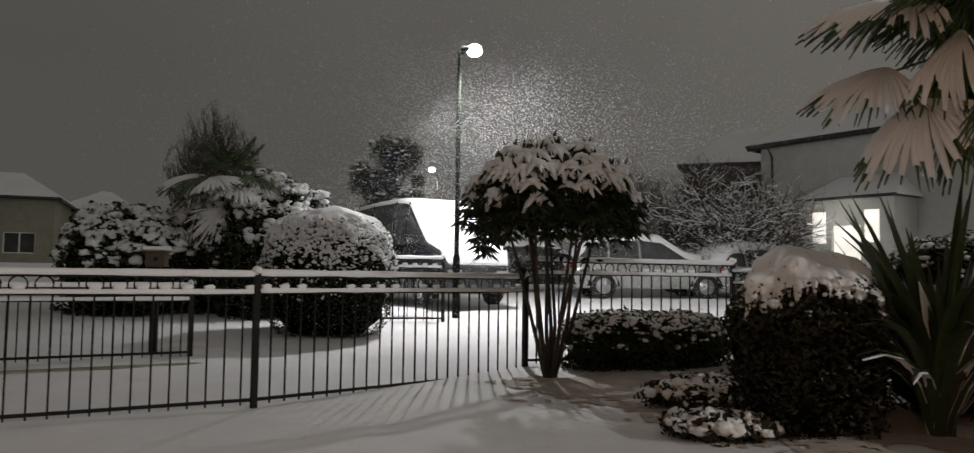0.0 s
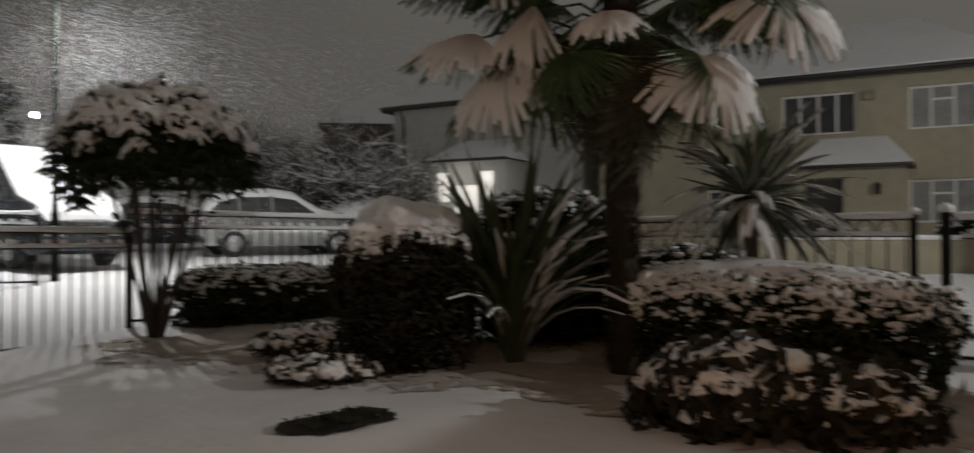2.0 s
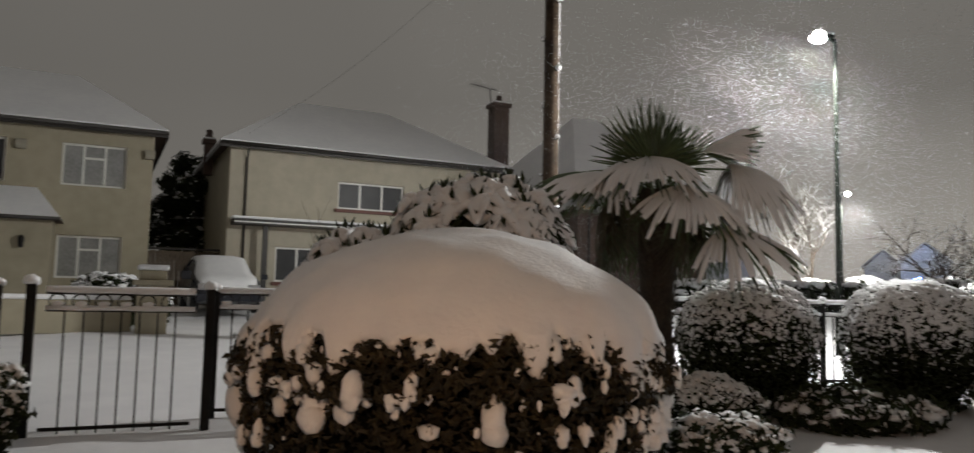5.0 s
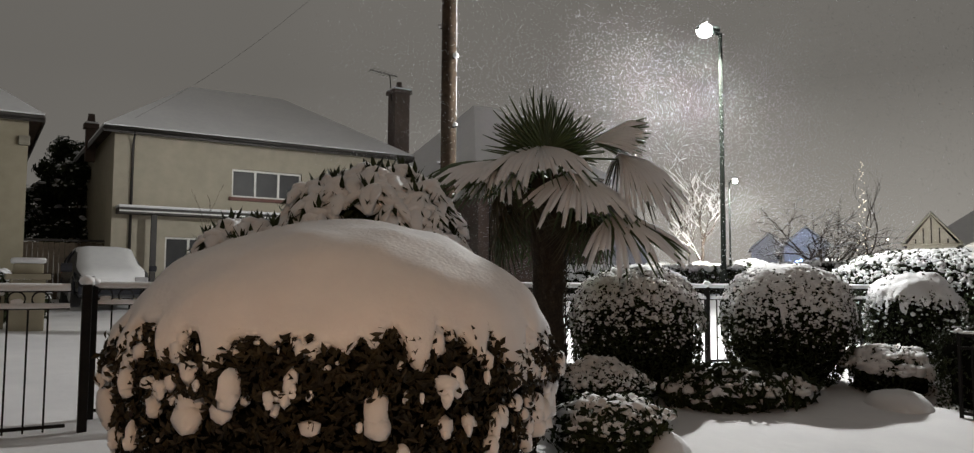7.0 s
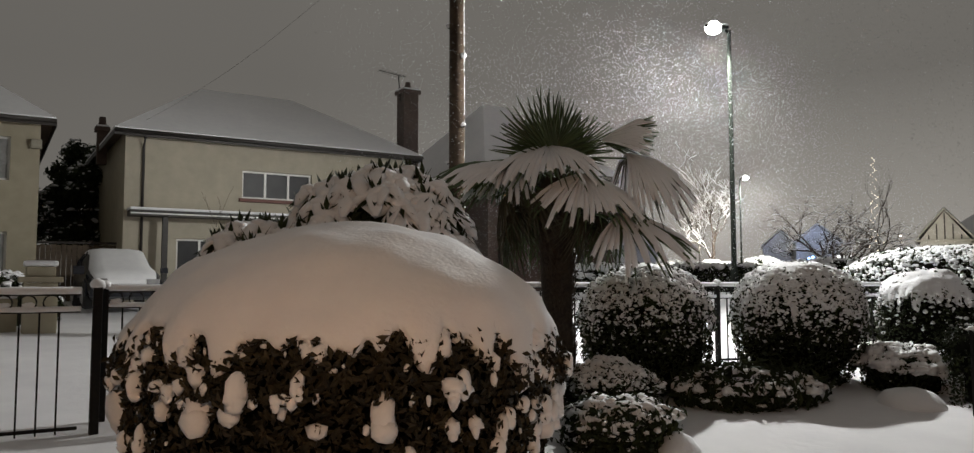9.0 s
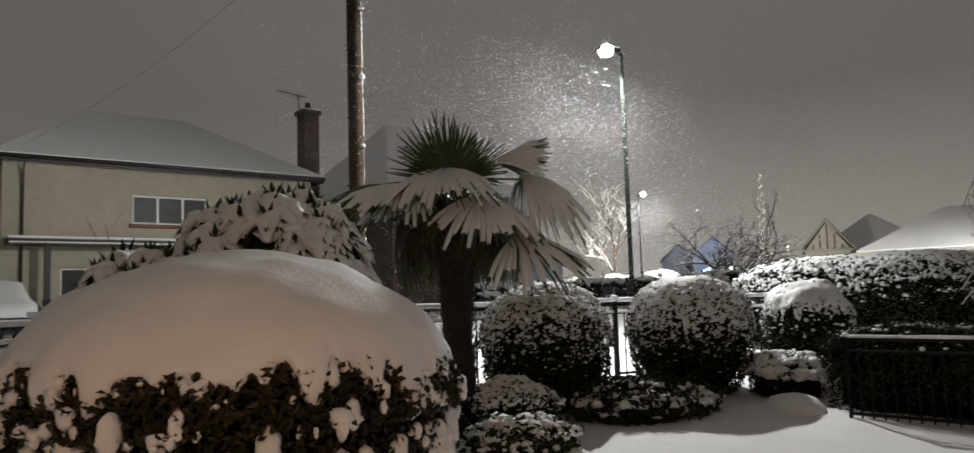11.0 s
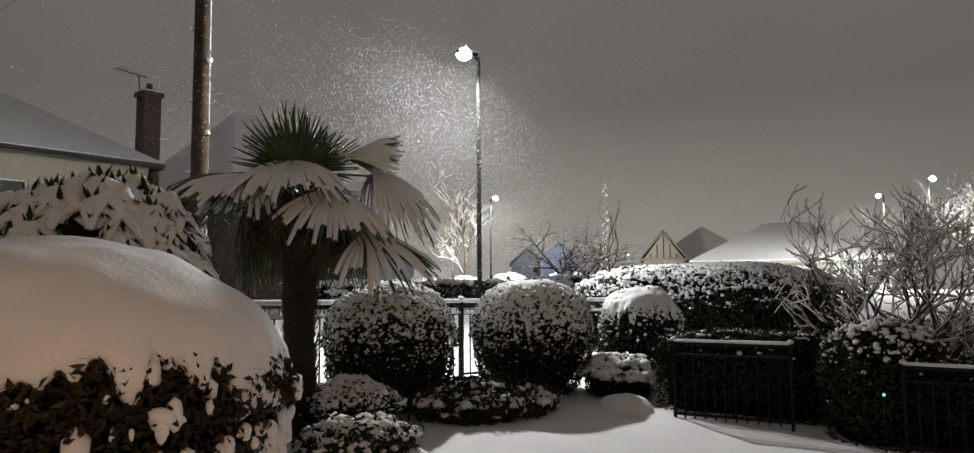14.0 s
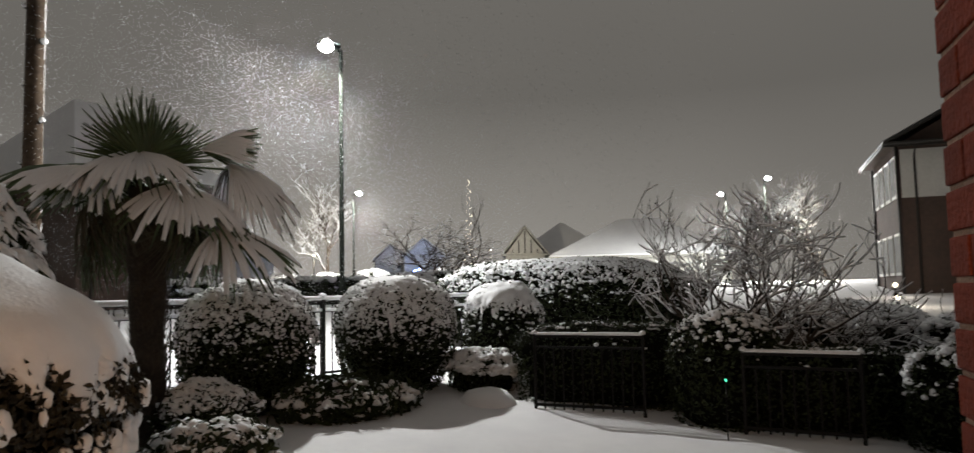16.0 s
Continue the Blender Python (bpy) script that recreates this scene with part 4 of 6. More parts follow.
VAN = [(x, a, b * 1.2, c * 1.2, d * 1.03, e * 1.02) for x, a, b, c, d, e in [(0.0, 0.30, 1.10, 1.90, 0.92, 0.84), (0.08, 0.25, 1.12, 1.97, 0.95, 0.86), (1.2, 0.25, 1.12, 2.0, 0.96, 0.86), (2.6, 0.25, 1.12, 2.0, 0.96, 0.86), (3.3, 0.25, 1.12, 1.94, 0.96, 0.84), (3.9, 0.25, 1.10, 1.45, 0.95, 0.84), (4.25, 0.25, 1.08, 1.18, 0.94, 0.84), (4.8, 0.26, 0.95, 1.02, 0.90, 0.80), (5.0, 0.32, 0.70, 0.78, 0.82, 0.7)]]
# ---- street lamps ----
street_lamp(on_ground(-0.59, 15.4), 5.3, 80, "grey steel street lamp lit white beside the drive", 1420, cone=154, blend=0.75)
street_lamp(on_ground(15.52, -4.66), 5.75, -5, "grey steel street lamp lit white behind the railing", 3000, throw=0.55)
street_lamp(on_ground(*spot(105.3, 44)), 5.4, 200, "distant lit street lamp past the crossroads", 4200, cone=174)
street_lamp(on_ground(*spot(-3.7, 42, (0, 0))), 5.4, 270, "distant lit street lamp behind the van", 1500)
street_lamp(on_ground(*spot(132.0, 52)), 5.6, 20, "distant lit street lamp behind a bare tree", 5000, cone=174)
street_lamp(on_ground(*spot(134.6, 45)), 5.6, 270, "distant lit street lamp beyond the side garden", 2800)

# ---- railings ----
FA, FB, FC, FD = (-5.3, 5.45), (-2.14, 7.35), (0.49, 9.75), (3.45, 11.0)
railing("drive_railing", FA, FB, 1.29, "black iron drive railing with rings and snowy rails")
railing("drive_railing", FB, FC, 1.30, "black iron drive railing with rings and snowy rails", posts=(1,))
railing("side_railing", FC, FD, 1.52, "black iron garden railing with snow on top", posts=(1,))
GA, GB = (7.05, 4.35), (7.80, 3.20)
railing("front_railing", FD, (6.85, 4.66), 1.42, "black iron front railing with snow on top", posts=(1,))
railing("garden_gate", GA, (7.74, 3.30), 1.40, "black iron garden gate, shut, with snowy rails", posts=(), group="gate")
for q, z in ((0.0, 1.36), (1.0, 1.36)):
    gx, gy = GA[0] + (7.74 - GA[0]) * q, GA[1] + (3.30 - GA[1]) * q
    st = thing("gate_post", on_ground(gx - 0.06 + 0.16 * q, gy + 0.10 - 0.2 * q), -57, "square black iron gate post with a snow cap", "post", "gate posts")
    part("shaft", Build().soft_box(-0.04, -0.04, 0, 0.04, 0.04, z, 0.008), IRON, st)
    part("snow", blobs(Build(), np.array([[0, 0, z + 0.03]]), [0.07], np.random.default_rng(6), 0.8), SNOW, st, smooth=True)
railing("front_railing", (8.25, 3.35), (9.9, 0.4), 1.42, "black iron front railing with snow on top", posts=(0,))
railing("front_railing", (9.9, 0.4), (11.89, -3.45), 1.44, "black iron front railing with snow on top", posts=(1,))
railing("front_railing", (11.89, -3.45), (12.9, -6.4), 1.44, "black iron front railing with snow on top", posts=(1,))
railing("side_railing", (8.45, -5.0), (7.49, -5.75), 1.02, "low black iron side railing capped with snow", rings=False, band=0.12, bar=0.016, step=0.11)
railing("side_railing", (6.43, -6.1), (5.60, -6.65), 0.90, "low black iron side railing capped with snow", rings=False, band=0.12, bar=0.016, step=0.11)

# ---- garden shrubs ----
bush("dome_shrub", on_ground(5.45, 0.30), (1.28, 1.24, 0.80), "large dome-shaped evergreen shrub under thick smooth snow", p=2.25, leaf=0.052, count=30000, lumps=1700, lump=0.021, snow_from=-0.06, flat=1.3, cap=0.20, cap_edge=66, fingers=18, uneven=0.04, material=LEAF_BROWN, seed=3, waist=0.98, pads=140, pad=0.038)
umbrella_shrub(on_ground(0.74, 9.05), 2.72, 1.02, 0.84, 11, "umbrella-shaped shrub on bare stems, snow on its leaves", 5, sprouts=0.5)
umbrella_shrub(on_ground(7.85, 0.58), 2.42, 0.86, 0.72, 8, "broad evergreen shrub with snow-laden drooping leaves", 8, whorls=260, leaf=0.19, snow_above=0.0, sprouts=0.45, plump=1.35)
umbrella_shrub(on_ground(7.65, 1.45), 2.0, 0.7, 0.6, 6, "smaller evergreen shrub with snow-laden drooping leaves", 9, whorls=150, leaf=0.19, snow_above=0.0, sprouts=0.6, plump=1.35)
bush("ball_shrub", on_ground(10.05, -2.16), (0.77, 0.77, 0.73), "clipped ball shrub speckled with snow", p=2.25, lumps=9000, lump=0.015, snow_from=0.15, seed=11, group="clipped balls", count=11000, flat=0.8, uneven=0.06, tuck=0.85, speckle=True, cap=0.006, cap_edge=26, fingers=26)
bush("ball_shrub", on_ground(10.45, -4.05), (0.76, 0.76, 0.71), "clipped ball shrub white with clotted snow on top", p=2.3, lumps=11000, lump=0.016, snow_from=0.05, seed=12, group="clipped balls", count=11000, flat=0.8, uneven=0.06, tuck=0.85, speckle=True, cap=0.010, cap_edge=42, fingers=26)
bush("small_dome_shrub", on_ground(11.2, -5.95), (0.56, 0.56, 0.62), "small clipped dome shrub with a smooth snow cap", p=2.7, lumps=1500, lump=0.018, seed=13, cap=0.02, cap_edge=60, fingers=18, count=4000, snow_from=-0.1)
bush("large_hedge", on_ground(13.85, -8.6), (1.3, 2.6, 0.80), "large rounded hedge with snow along its top", p=2.5, lumps=13000, lump=0.019, snow_from=0.32, speckle=True, seed=14, leaf=0.07, count=15000, turn=-26, cap=0.03, cap_edge=28, fingers=14, flat=0.8, uneven=0.07)
bush("low_shrub", on_ground(9.95, -5.05), (0.48, 0.42, 0.24), "low shrub bowed under lumps of snow", lumps=420, lump=0.045, snow_from=-0.25, seed=15, count=2200, uneven=0.22, p=2.2)
bush("low_shrub", on_ground(9.35, -3.1), (0.45, 0.66, 0.17), "spreading low shrub with snow on its drooping leaves", lumps=1500, lump=0.030, snow_from=-0.7, seed=16, count=2600, leaf=0.15, uneven=0.45, p=2.0, slim=0.3)
bush("low_shrub", on_ground(8.9, -1.6), (0.52, 0.5, 0.26), "low dark shrub dusted with snow", lumps=1800, lump=0.018, seed=17, count=4000, uneven=0.25, p=2.2, snow_from=0.1, speckle=True)
bush("low_shrub", on_ground(7.6, -1.55), (0.44, 0.44, 0.20), "low shrub bowed under lumps of snow", lumps=1100, lump=0.026, snow_from=-0.15, seed=18, count=3000, leaf=0.08, uneven=0.3, p=2.1, speckle=True)
bush("round_shrub", on_ground(2.75, 6.75), (0.64, 0.62, 0.71), "rounded dark shrub with a ragged snow cap", p=2.3, lumps=260, lump=0.028, fingers=26, seed=19, cap=0.07, cap_edge=52, count=8000, snow_from=0.1, uneven=0.16, waist=0.85, leaf=0.06, material=LEAF_BROWN)
bush("low_hedge", on_ground(2.0, 9.85), (1.05, 0.5, 0.33), "low clipped hedge dusted with snow", p=2.8, lumps=3000, lump=0.020, snow_from=0.05, seed=20, count=9000, turn=14, uneven=0.18, leaf=0.06)
bush("box_hedge", on_ground(5.25, 4.85), (0.62, 1.4, 0.47), "square clipped hedge with lumpy snow along its top", p=3.4, lumps=6500, lump=0.020, snow_from=0.28, speckle=True, flat=0.7, seed=21, count=12000, turn=25, uneven=0.12, cap=0.02, cap_edge=40, fingers=24, leaf=0.06)
bush("low_shrub", on_ground(4.08, 3.93), (0.55, 0.5, 0.24), "low leafy shrub with lumps of snow", lumps=800, lump=0.040, speckle=True, seed=22, count=2200, material=LEAF_BROWN, leaf=0.16, uneven=0.5, p=2.1, snow_from=-0.2)
bush("low_shrub", on_ground(4.5, 3.48), (0.45, 0.42, 0.18), "low leafy shrub with lumps of snow", lumps=800, lump=0.040, speckle=True, seed=23, count=2200, material=LEAF_BROWN, leaf=0.16, uneven=0.5, p=2.1, snow_from=-0.3)
bush("low_shrub", on_ground(2.2, 7.7), (0.6, 0.45, 0.13), "low plant flattened under snow", lumps=420, lump=0.032, seed=24, count=1800, material=LEAF_BROWN, uneven=0.4, p=2.0, snow_from=-0.2, leaf=0.08)
bush("low_shrub", on_ground(2.0, 6.6), (0.45, 0.36, 0.10), "low plant flattened under snow", lumps=340, lump=0.032, seed=25, count=1500, material=LEAF_BROWN, uneven=0.4, p=2.0, snow_from=-0.2, leaf=0.08)
bush("side_shrub", on_ground(6.95, -6.35), (0.55, 0.5, 0.55), "dark rounded shrub with snow on top", lumps=2600, lump=0.014, snow_from=0.72, speckle=True, seed=26, flat=0.8, count=4500)
bush("ball_hedge", on_ground(-2.5, 12.5), (1.06, 1.06, 0.96), "large clipped round hedge covered with snow lumps", tuck=0.75, p=2.3, lumps=8000, lump=0.02, snow_from=0.1, speckle=True, seed=27, count=9000, cap=0.04, cap_edge=38, fingers=22, flat=0.8)

# ---- palms and spiky plants ----
rr = random.Random(2)
tall = [("out", 292, 1.02, 2.66, 262, -38, -12, 1.12, True), ("out", 150, 0.72, 2.68, 180, -48, 12, 1.05, True), ("out", 142, 1.28, 3.16, 180, -40, 12, 1.05, True),
        ("out", 222, 0.95, 2.92, 212, -30, 5, 0.55, True), ("out", 300, 1.30, 2.98, 288, -8, -20, 1.0, True), ("out", 295, 1.15, 3.50, 282, 2, -12, 1.15, True),
        ("out", 108, 1.35, 3.45, 112, -16, 14, 1.2, True), ("fold", 292, 0.75, 3.2, 270, -40, 0, 1.1, True), ("out", 40, 0.95, 3.0, 45, -28, 0, 1.1, True), ("out", 345, 0.95, 3.2, 340, -20, 0, 1.1, True)]
for k in range(26):
    tall.append(spray("hang", 13.8 * k + rr.uniform(-7, 7), rr.uniform(-75, -40), rr.uniform(0.35, 0.75), rr.uniform(2.95, 3.3), rr.uniform(0.85, 1.1), False, rr, 18))
for k in range(30):
    front = abs(12 * k - 214) < 34
    tall.append(spray("out", 12 * k + rr.uniform(-6, 6), rr.uniform(5, 30) if front else rr.uniform(-40, 25), rr.uniform(0.6, 1.1), 3.25, rr.uniform(0.8, 1.1), k in (3, 9, 27), rr))
for k in range(11):
    tall.append(spray("up", 33 * k + rr.uniform(-12, 12), rr.uniform(30, 80), rr.uniform(0.5, 0.8), 3.45, rr.uniform(1.0, 1.2), False, rr, 0))
fan_palm(on_ground(4.36, 5.62), 3.45, 0.132, tall, "tall fan palm with snow-laden drooping fronds", 31)
mid = [("up", 330, 0.12, 2.66, 350, 82, 90, 1.0, False), ("up", 272, 0.10, 2.62, 300, 66, 70, 0.9, False), ("fold", 188, 0.46, 2.80, 184, 36, 0, 0.80, True),
       ("out", 310, 0.16, 2.72, 322, -10, -6, 1.2, True), ("out", 226, 0.32, 2.42, 212, -20, 12, 1.15, True), ("hang", 178, 0.70, 2.66, 174, -4, 14, 1.12, True),
       ("out", 200, 0.62, 2.02, 192, -10, 20, 1.2, True), ("out", 0, 0.70, 2.64, 5, 0, -10, 0.95, False), ("out", 350, 0.5, 2.56, 345, 4, -14, 1.05, True),
       ("hang", 306, 0.40, 2.30, 300, -72, 0, 0.75, False), ("hang", 345, 0.50, 2.34, 352, -52, 0, 0.8, False), ("hang", 225, 0.30, 2.05, 220, -66, 0, 0.6, False),
       ("hang", 178, 0.40, 2.1, 182, -58, 0, 0.7, False), ("hang", 20, 0.45, 2.2, 24, -48, 0, 0.9, False)]
for b, lift, snowy in ((20, 5, True), (48, 14, True), (80, 0, False), (112, 10, True), (145, -4, True), (65, -35, False), (100, -40, False), (135, -38, False), (30, -38, False)):
    mid.append(spray("out", b, lift, 0.55, 2.45, 0.95, snowy, rr))
for b, lift in ((20, 60), (80, 66), (140, 56), (300, 70)):
    mid.append(spray("up", b, lift, 0.25, 2.5, 0.82, False, rr, 0))
fan_palm(on_ground(8.8, -1.1), 2.44, 0.155, mid, "fan palm with a snow-covered crown and fibrous trunk", 32)
broad = [spray("up", 50 * k, 38 + 9 * (k % 3), 0.35, 2.6, 0.85, False, rr, 0) for k in range(7)] + [spray("out", 36 * k + 9, 5 * (k % 4) - 8, 0.6, 2.55, 1.1, k % 3 > 0, rr) for k in range(10)]
broad += [spray("hang", 45 * k, -45, 0.6, 2.4, 1.05, k % 2 == 0, rr) for k in range(8)]
fan_palm(on_ground(-4.9, 14.9), 2.55, 0.16, broad, "broad fan palm under snow in the next garden", 33)
sword_plant("flax_plant", on_ground(3.7, 6.45), 0.0, 150, 2.0, 0.062, "spiky flax plant with snow on bent leaves", 41, (0.08, 0.95), 0.13)
sword_plant("cordyline", on_ground(*spot(43.6, 7.3, (0.4, -0.1))), 1.55, 110, 0.92, 0.062, "small cordyline with stiff dark leaves and drooping snowy ones", 42, (0.1, 0.75), 0.6, 0.3, tilt=128)

# ---- trees ----
bare_tree(on_ground(*spot(133.6, 9.4)), "bare many-stemmed tree with snow along every branch", 51, 12, 2.8, 0.036, depth=4, wig=0.15, spread=0.6, up=0.16, lean=0.95, kids=3, shrink=0.72, snow=0.9, heap=0.85, bound=(1.38, 1.6, 1.6))
bare_tree(on_ground(*spot(139.0, 10.2)), "low twiggy shrub tangled and bowed under snow", 59, 18, 1.75, 0.015, depth=3, wig=0.15, spread=0.6, up=0.04, lean=1.6, kids=4, shrink=0.78, snow=0.5, heap=0.6, name="twiggy_shrub", category="shrub")
bare_tree(on_ground(*spot(130.2, 9.6)), "low twiggy shrub tangled and bowed under snow", 60, 14, 1.3, 0.014, depth=3, wig=0.15, spread=0.6, up=0.04, lean=1.5, kids=4, shrink=0.78, snow=0.5, heap=0.6, name="twiggy_shrub", category="shrub")
bare_tree(on_ground(*spot(18.0, 25, (0, 0))), "bare thicket tree whitened by snow", 52, 9, 4.4, 0.08, depth=4, spread=0.7, up=0.12, lean=1.0, kids=5, snow=0.25, bound=(3.2, 3.0, 2.0))
bare_tree(on_ground(*spot(13.5, 26, (0, 0))), "bare thicket tree whitened by snow", 53, 9, 4.8, 0.08, depth=4, spread=0.6, up=0.2, lean=0.8, kids=5, snow=0.15, bound=(3.0, 3.2, 2.2))
bare_tree(on_ground(*spot(-19.5, 30, (0, 0))), "bare twiggy tree behind the gardens", 54, 6, 7.2, 0.12, depth=4, spread=0.5, up=0.3, lean=0.3, snow=0.1, kids=5, bound=(1.6, 3.0, 3.7))
leafy_tree(on_ground(*spot(-7.4, 34, (0, 0))), 2.4, 48, "dark evergreen street tree", 55, 0.14, 16000, 200, (1.9, 1.9, 2.3))
bare_tree(on_ground(*spot(111.5, 38)), "gnarled bare tree in a front garden", 56, 4, 5.0, 0.11, depth=4, spread=0.75, up=0.05, lean=0.9, snow=0.25, kids=4)
bare_tree(on_ground(*spot(103.4, 48)), "bare street tree lit by a warm lantern", 57, 1, 7.0, 0.14, depth=5, spread=0.5, up=0.4, snow=0.95, kids=4, heap=2.5)
bare_tree(on_ground(*spot(138.3, 55)), "bare tree lit by a warm garden lamp", 58, 1, 7.2, 0.12, depth=5, spread=0.55, up=0.3, snow=0.9, kids=4, heap=2.5)

# ---- the next garden, across the drive ----
bush("snowy_shrub", on_ground(*spot(-15.5, 15.6, (0, 0))), (1.15, 0.9, 1.30), "tall leafy shrub heaped with snow", lumps=1500, lump=0.050, seed=101, count=4500, leaf=0.12, p=2.3, uneven=0.2)
bush("snowy_shrub", on_ground(*spot(-24.5, 16.5, (0, 0))), (1.2, 1.0, 1.0), "dark shrub hung with snow", lumps=1300, lump=0.05, seed=102, count=4500, leaf=0.12, p=2.3, uneven=0.2)
bush("snowy_shrub", on_ground(*spot(-18.0, 16.5, (0, 0))), (1.3, 0.9, 1.2), "dark shrub hung with snow", lumps=1500, lump=0.055, seed=103, count=4500, leaf=0.12, p=2.3, uneven=0.2)
low = [spray("out", 36 * k, 14 - 8 * (k % 3), 0.6, 1.5, 1.1, True, rr) for k in range(10)] + [spray("hang", 45 * k, -40, 0.6, 1.4, 1.0, True, rr) for k in range(8)]
fan_palm(on_ground(*spot(-22.0, 16.8, (0, 0))), 1.45, 0.14, low, "low fan palm under snow in the next garden", 34)
sword_plant("yucca", on_ground(*spot(-10.5, 17.0, (0, 0))), 0.9, 34, 1.1, 0.035, "spiky yucca behind the round hedge", 43, (0.05, 0.9), 0.1)
railing("drive_railing", (-6.6, 8.1), (-3.7, 9.9), 1.13, "further iron railing across the drive", step=0.11, rings=False)
railing("drive_railing", (-2.5, 14.2), (-0.8, 14.6), 1.62, "far iron railing with snowy rails")
bb = thing("bird_box", on_ground(-4.25, 10.1), 8, "brown wooden bird box on a dark post", "bird box")
part("post", Build().soft_box(-0.045, -0.045, 0, 0.045, 0.045, 1.12, 0.006), IRON, bb)
part("box", Build().soft_box(-0.11, -0.1, 1.122, 0.13, 0.1, 1.30, 0.006), WOODFENCE, bb)
# no opening is cut: a near-black disc stands for the shaded entrance
part("dark_disc", Build().tube([(0.02, -0.103, 1.22), (0.02, -0.1005, 1.22)], 0.028, 12), SOIL, bb)
part("roof", Build().soft_box(-0.14, -0.14, 1.302, 0.16, 0.13, 1.325, 0.005), WOODFENCE, bb)
part("snow", Build().soft_box(-0.14, -0.14, 1.329, 0.16, 0.13, 1.38, 0.022), SNOW, bb, smooth=True)
ke = thing("drive_edging", (-6.3, 7.7, 0.07), math.degrees(math.atan2(10.9 - 7.7, 6.3 - 1.2)), "raised stone edging along the snowy drive", "edging", kind="structure")
part("stone", Build().soft_box(0, -0.09, -0.05, 6.1, 0.09, 0.16, 0.03), STONE, ke)
lh = spot(-29.5, 52, (0, 0))
house((lh[0] - 8, lh[1] - 4, 1.4), 22, 9.5, 8, 4.0, 1.7, "grey rendered house beyond the gardens", DIMWALL, [(1.0, 2.3, 2.6, 3.4, 2, None, False), (4.5, 2.3, 6.5, 3.4, 2, None, False), (7.0, 0.8, 8.6, 2.0, 2, None, False)])
lh = spot(-28.6, 60, (0, 0))
house((*lh, 1.5), 20, 4.6, 8, 3.9, 1.6, "narrow grey house behind the next garden", DIMWALL, [(1.0, 2.3, 2.4, 3.3, 2, None, False), (1.0, 0.7, 2.4, 1.7, 2, None, False)], hip=2.0)
rx, ry = spot(16.0, 46, (0, 0))
house((rx - 1.5, ry, 1.7), -20, 6.5, 8, 6.0, 2.6, "dark brick house with a pale snowy roof", BRICKWALL, [(2.5, 3.8, 4.0, 5.0, 2, None, False)], hip=2.8)
bush("gold_shrub", on_ground(-3.55, 4.95), (0.35, 0.35, 0.5), "golden-leaved shrub beside the railing", lumps=60, lump=0.04, seed=104, count=2600, leaf=0.06, material=LEAF_BROWN)
# bare patch in the snow where a plant keeps the soil clear
sp = thing("bare_patch", on_ground(1.66, 4.98, 0.0), 20, "dark bare soil patch melted through the snow", "soil")
pv, n = [(0, 0, 0.018)], 40
for k in range(n):
    a = 6.283 * k / n
    q = 1 + 0.25 * noise.noise(Vector((math.cos(a) * 2.2, math.sin(a) * 2.2, 4))) + 0.10 * noise.noise(Vector((math.cos(a) * 9, math.sin(a) * 9, 2)))
    pv.append((0.43 * q * math.cos(a), 0.27 * q * math.sin(a), 0.02 + 0.01 * math.sin(a * 3)))
part("soil", Build().add(pv, [(0, 1 + k, 1 + (k + 1) % n) for k in range(n)]), SOIL, sp)
g = np.random.default_rng(8)
q = g.uniform(-1, 1, (420, 3)) * np.array([0.32, 0.2, 0.0]) + np.array([0, 0, 0.04])
part("tuft", leaves(Build(), q[:160], np.tile([0.0, 0.0, 1.0], (160, 1)), 0.05, g), LEAF, sp, kind="stuff")

bush("dark_shrub", on_ground(4.7, 7.5), (0.9, 0.8, 0.8), "dense dark shrub behind the palm", lumps=160, lump=0.03, seed=105, count=6000)
bush("dark_shrub", on_ground(5.6, 6.3), (0.7, 0.8, 0.5), "dense dark shrub beside the front railing", lumps=200, lump=0.03, seed=106, count=6000)

bush("dark_shrub", on_ground(3.3, 7.7), (0.6, 0.6, 0.7), "dense dark shrub behind the flax", lumps=160, lump=0.03, seed=107, count=5000)

# beds round the shrubs: brown earth that shows through thin snow
BED = mat("thin_snow_on_earth", (0.58, 0.53, 0.49), 0.9, second=(0.40, 0.34, 0.29), scale=5, bump=0.8, bump_scale=22)
EDGE = [(1.9, 6.3), (3.1, 5.5), (3.7, 3.9), (4.0, 2.8), (5.7, 2.6), (6.4, 4.0), (5.2, 7.0), (3.3, 10.2), (1.2, 9.2), (0.2, 8.9), (0.6, 7.9), (1.5, 7.4)]


def inside(x, y):
    hit = False
    for k in range(len(EDGE)):
        (x0, y0), (x1, y1) = EDGE[k], EDGE[k - 1]
        if (y0 > y) != (y1 > y) and x < (x1 - x0) * (y - y0) / (y1 - y0) + x0:
            hit = not hit
    return hit


bed, ids = Build(), {}
STEP = 0.06


def bed_point(i, j):
    if (i, j) not in ids:
        x, y = i * STEP, j * STEP
        ids[i, j] = len(bed.v)
        bed.v.append((x, y, ground_z(x, y) + 0.010 + 0.01 * max(0, noise.noise(Vector((x * 5, y * 5, 1))))))
    return ids[i, j]


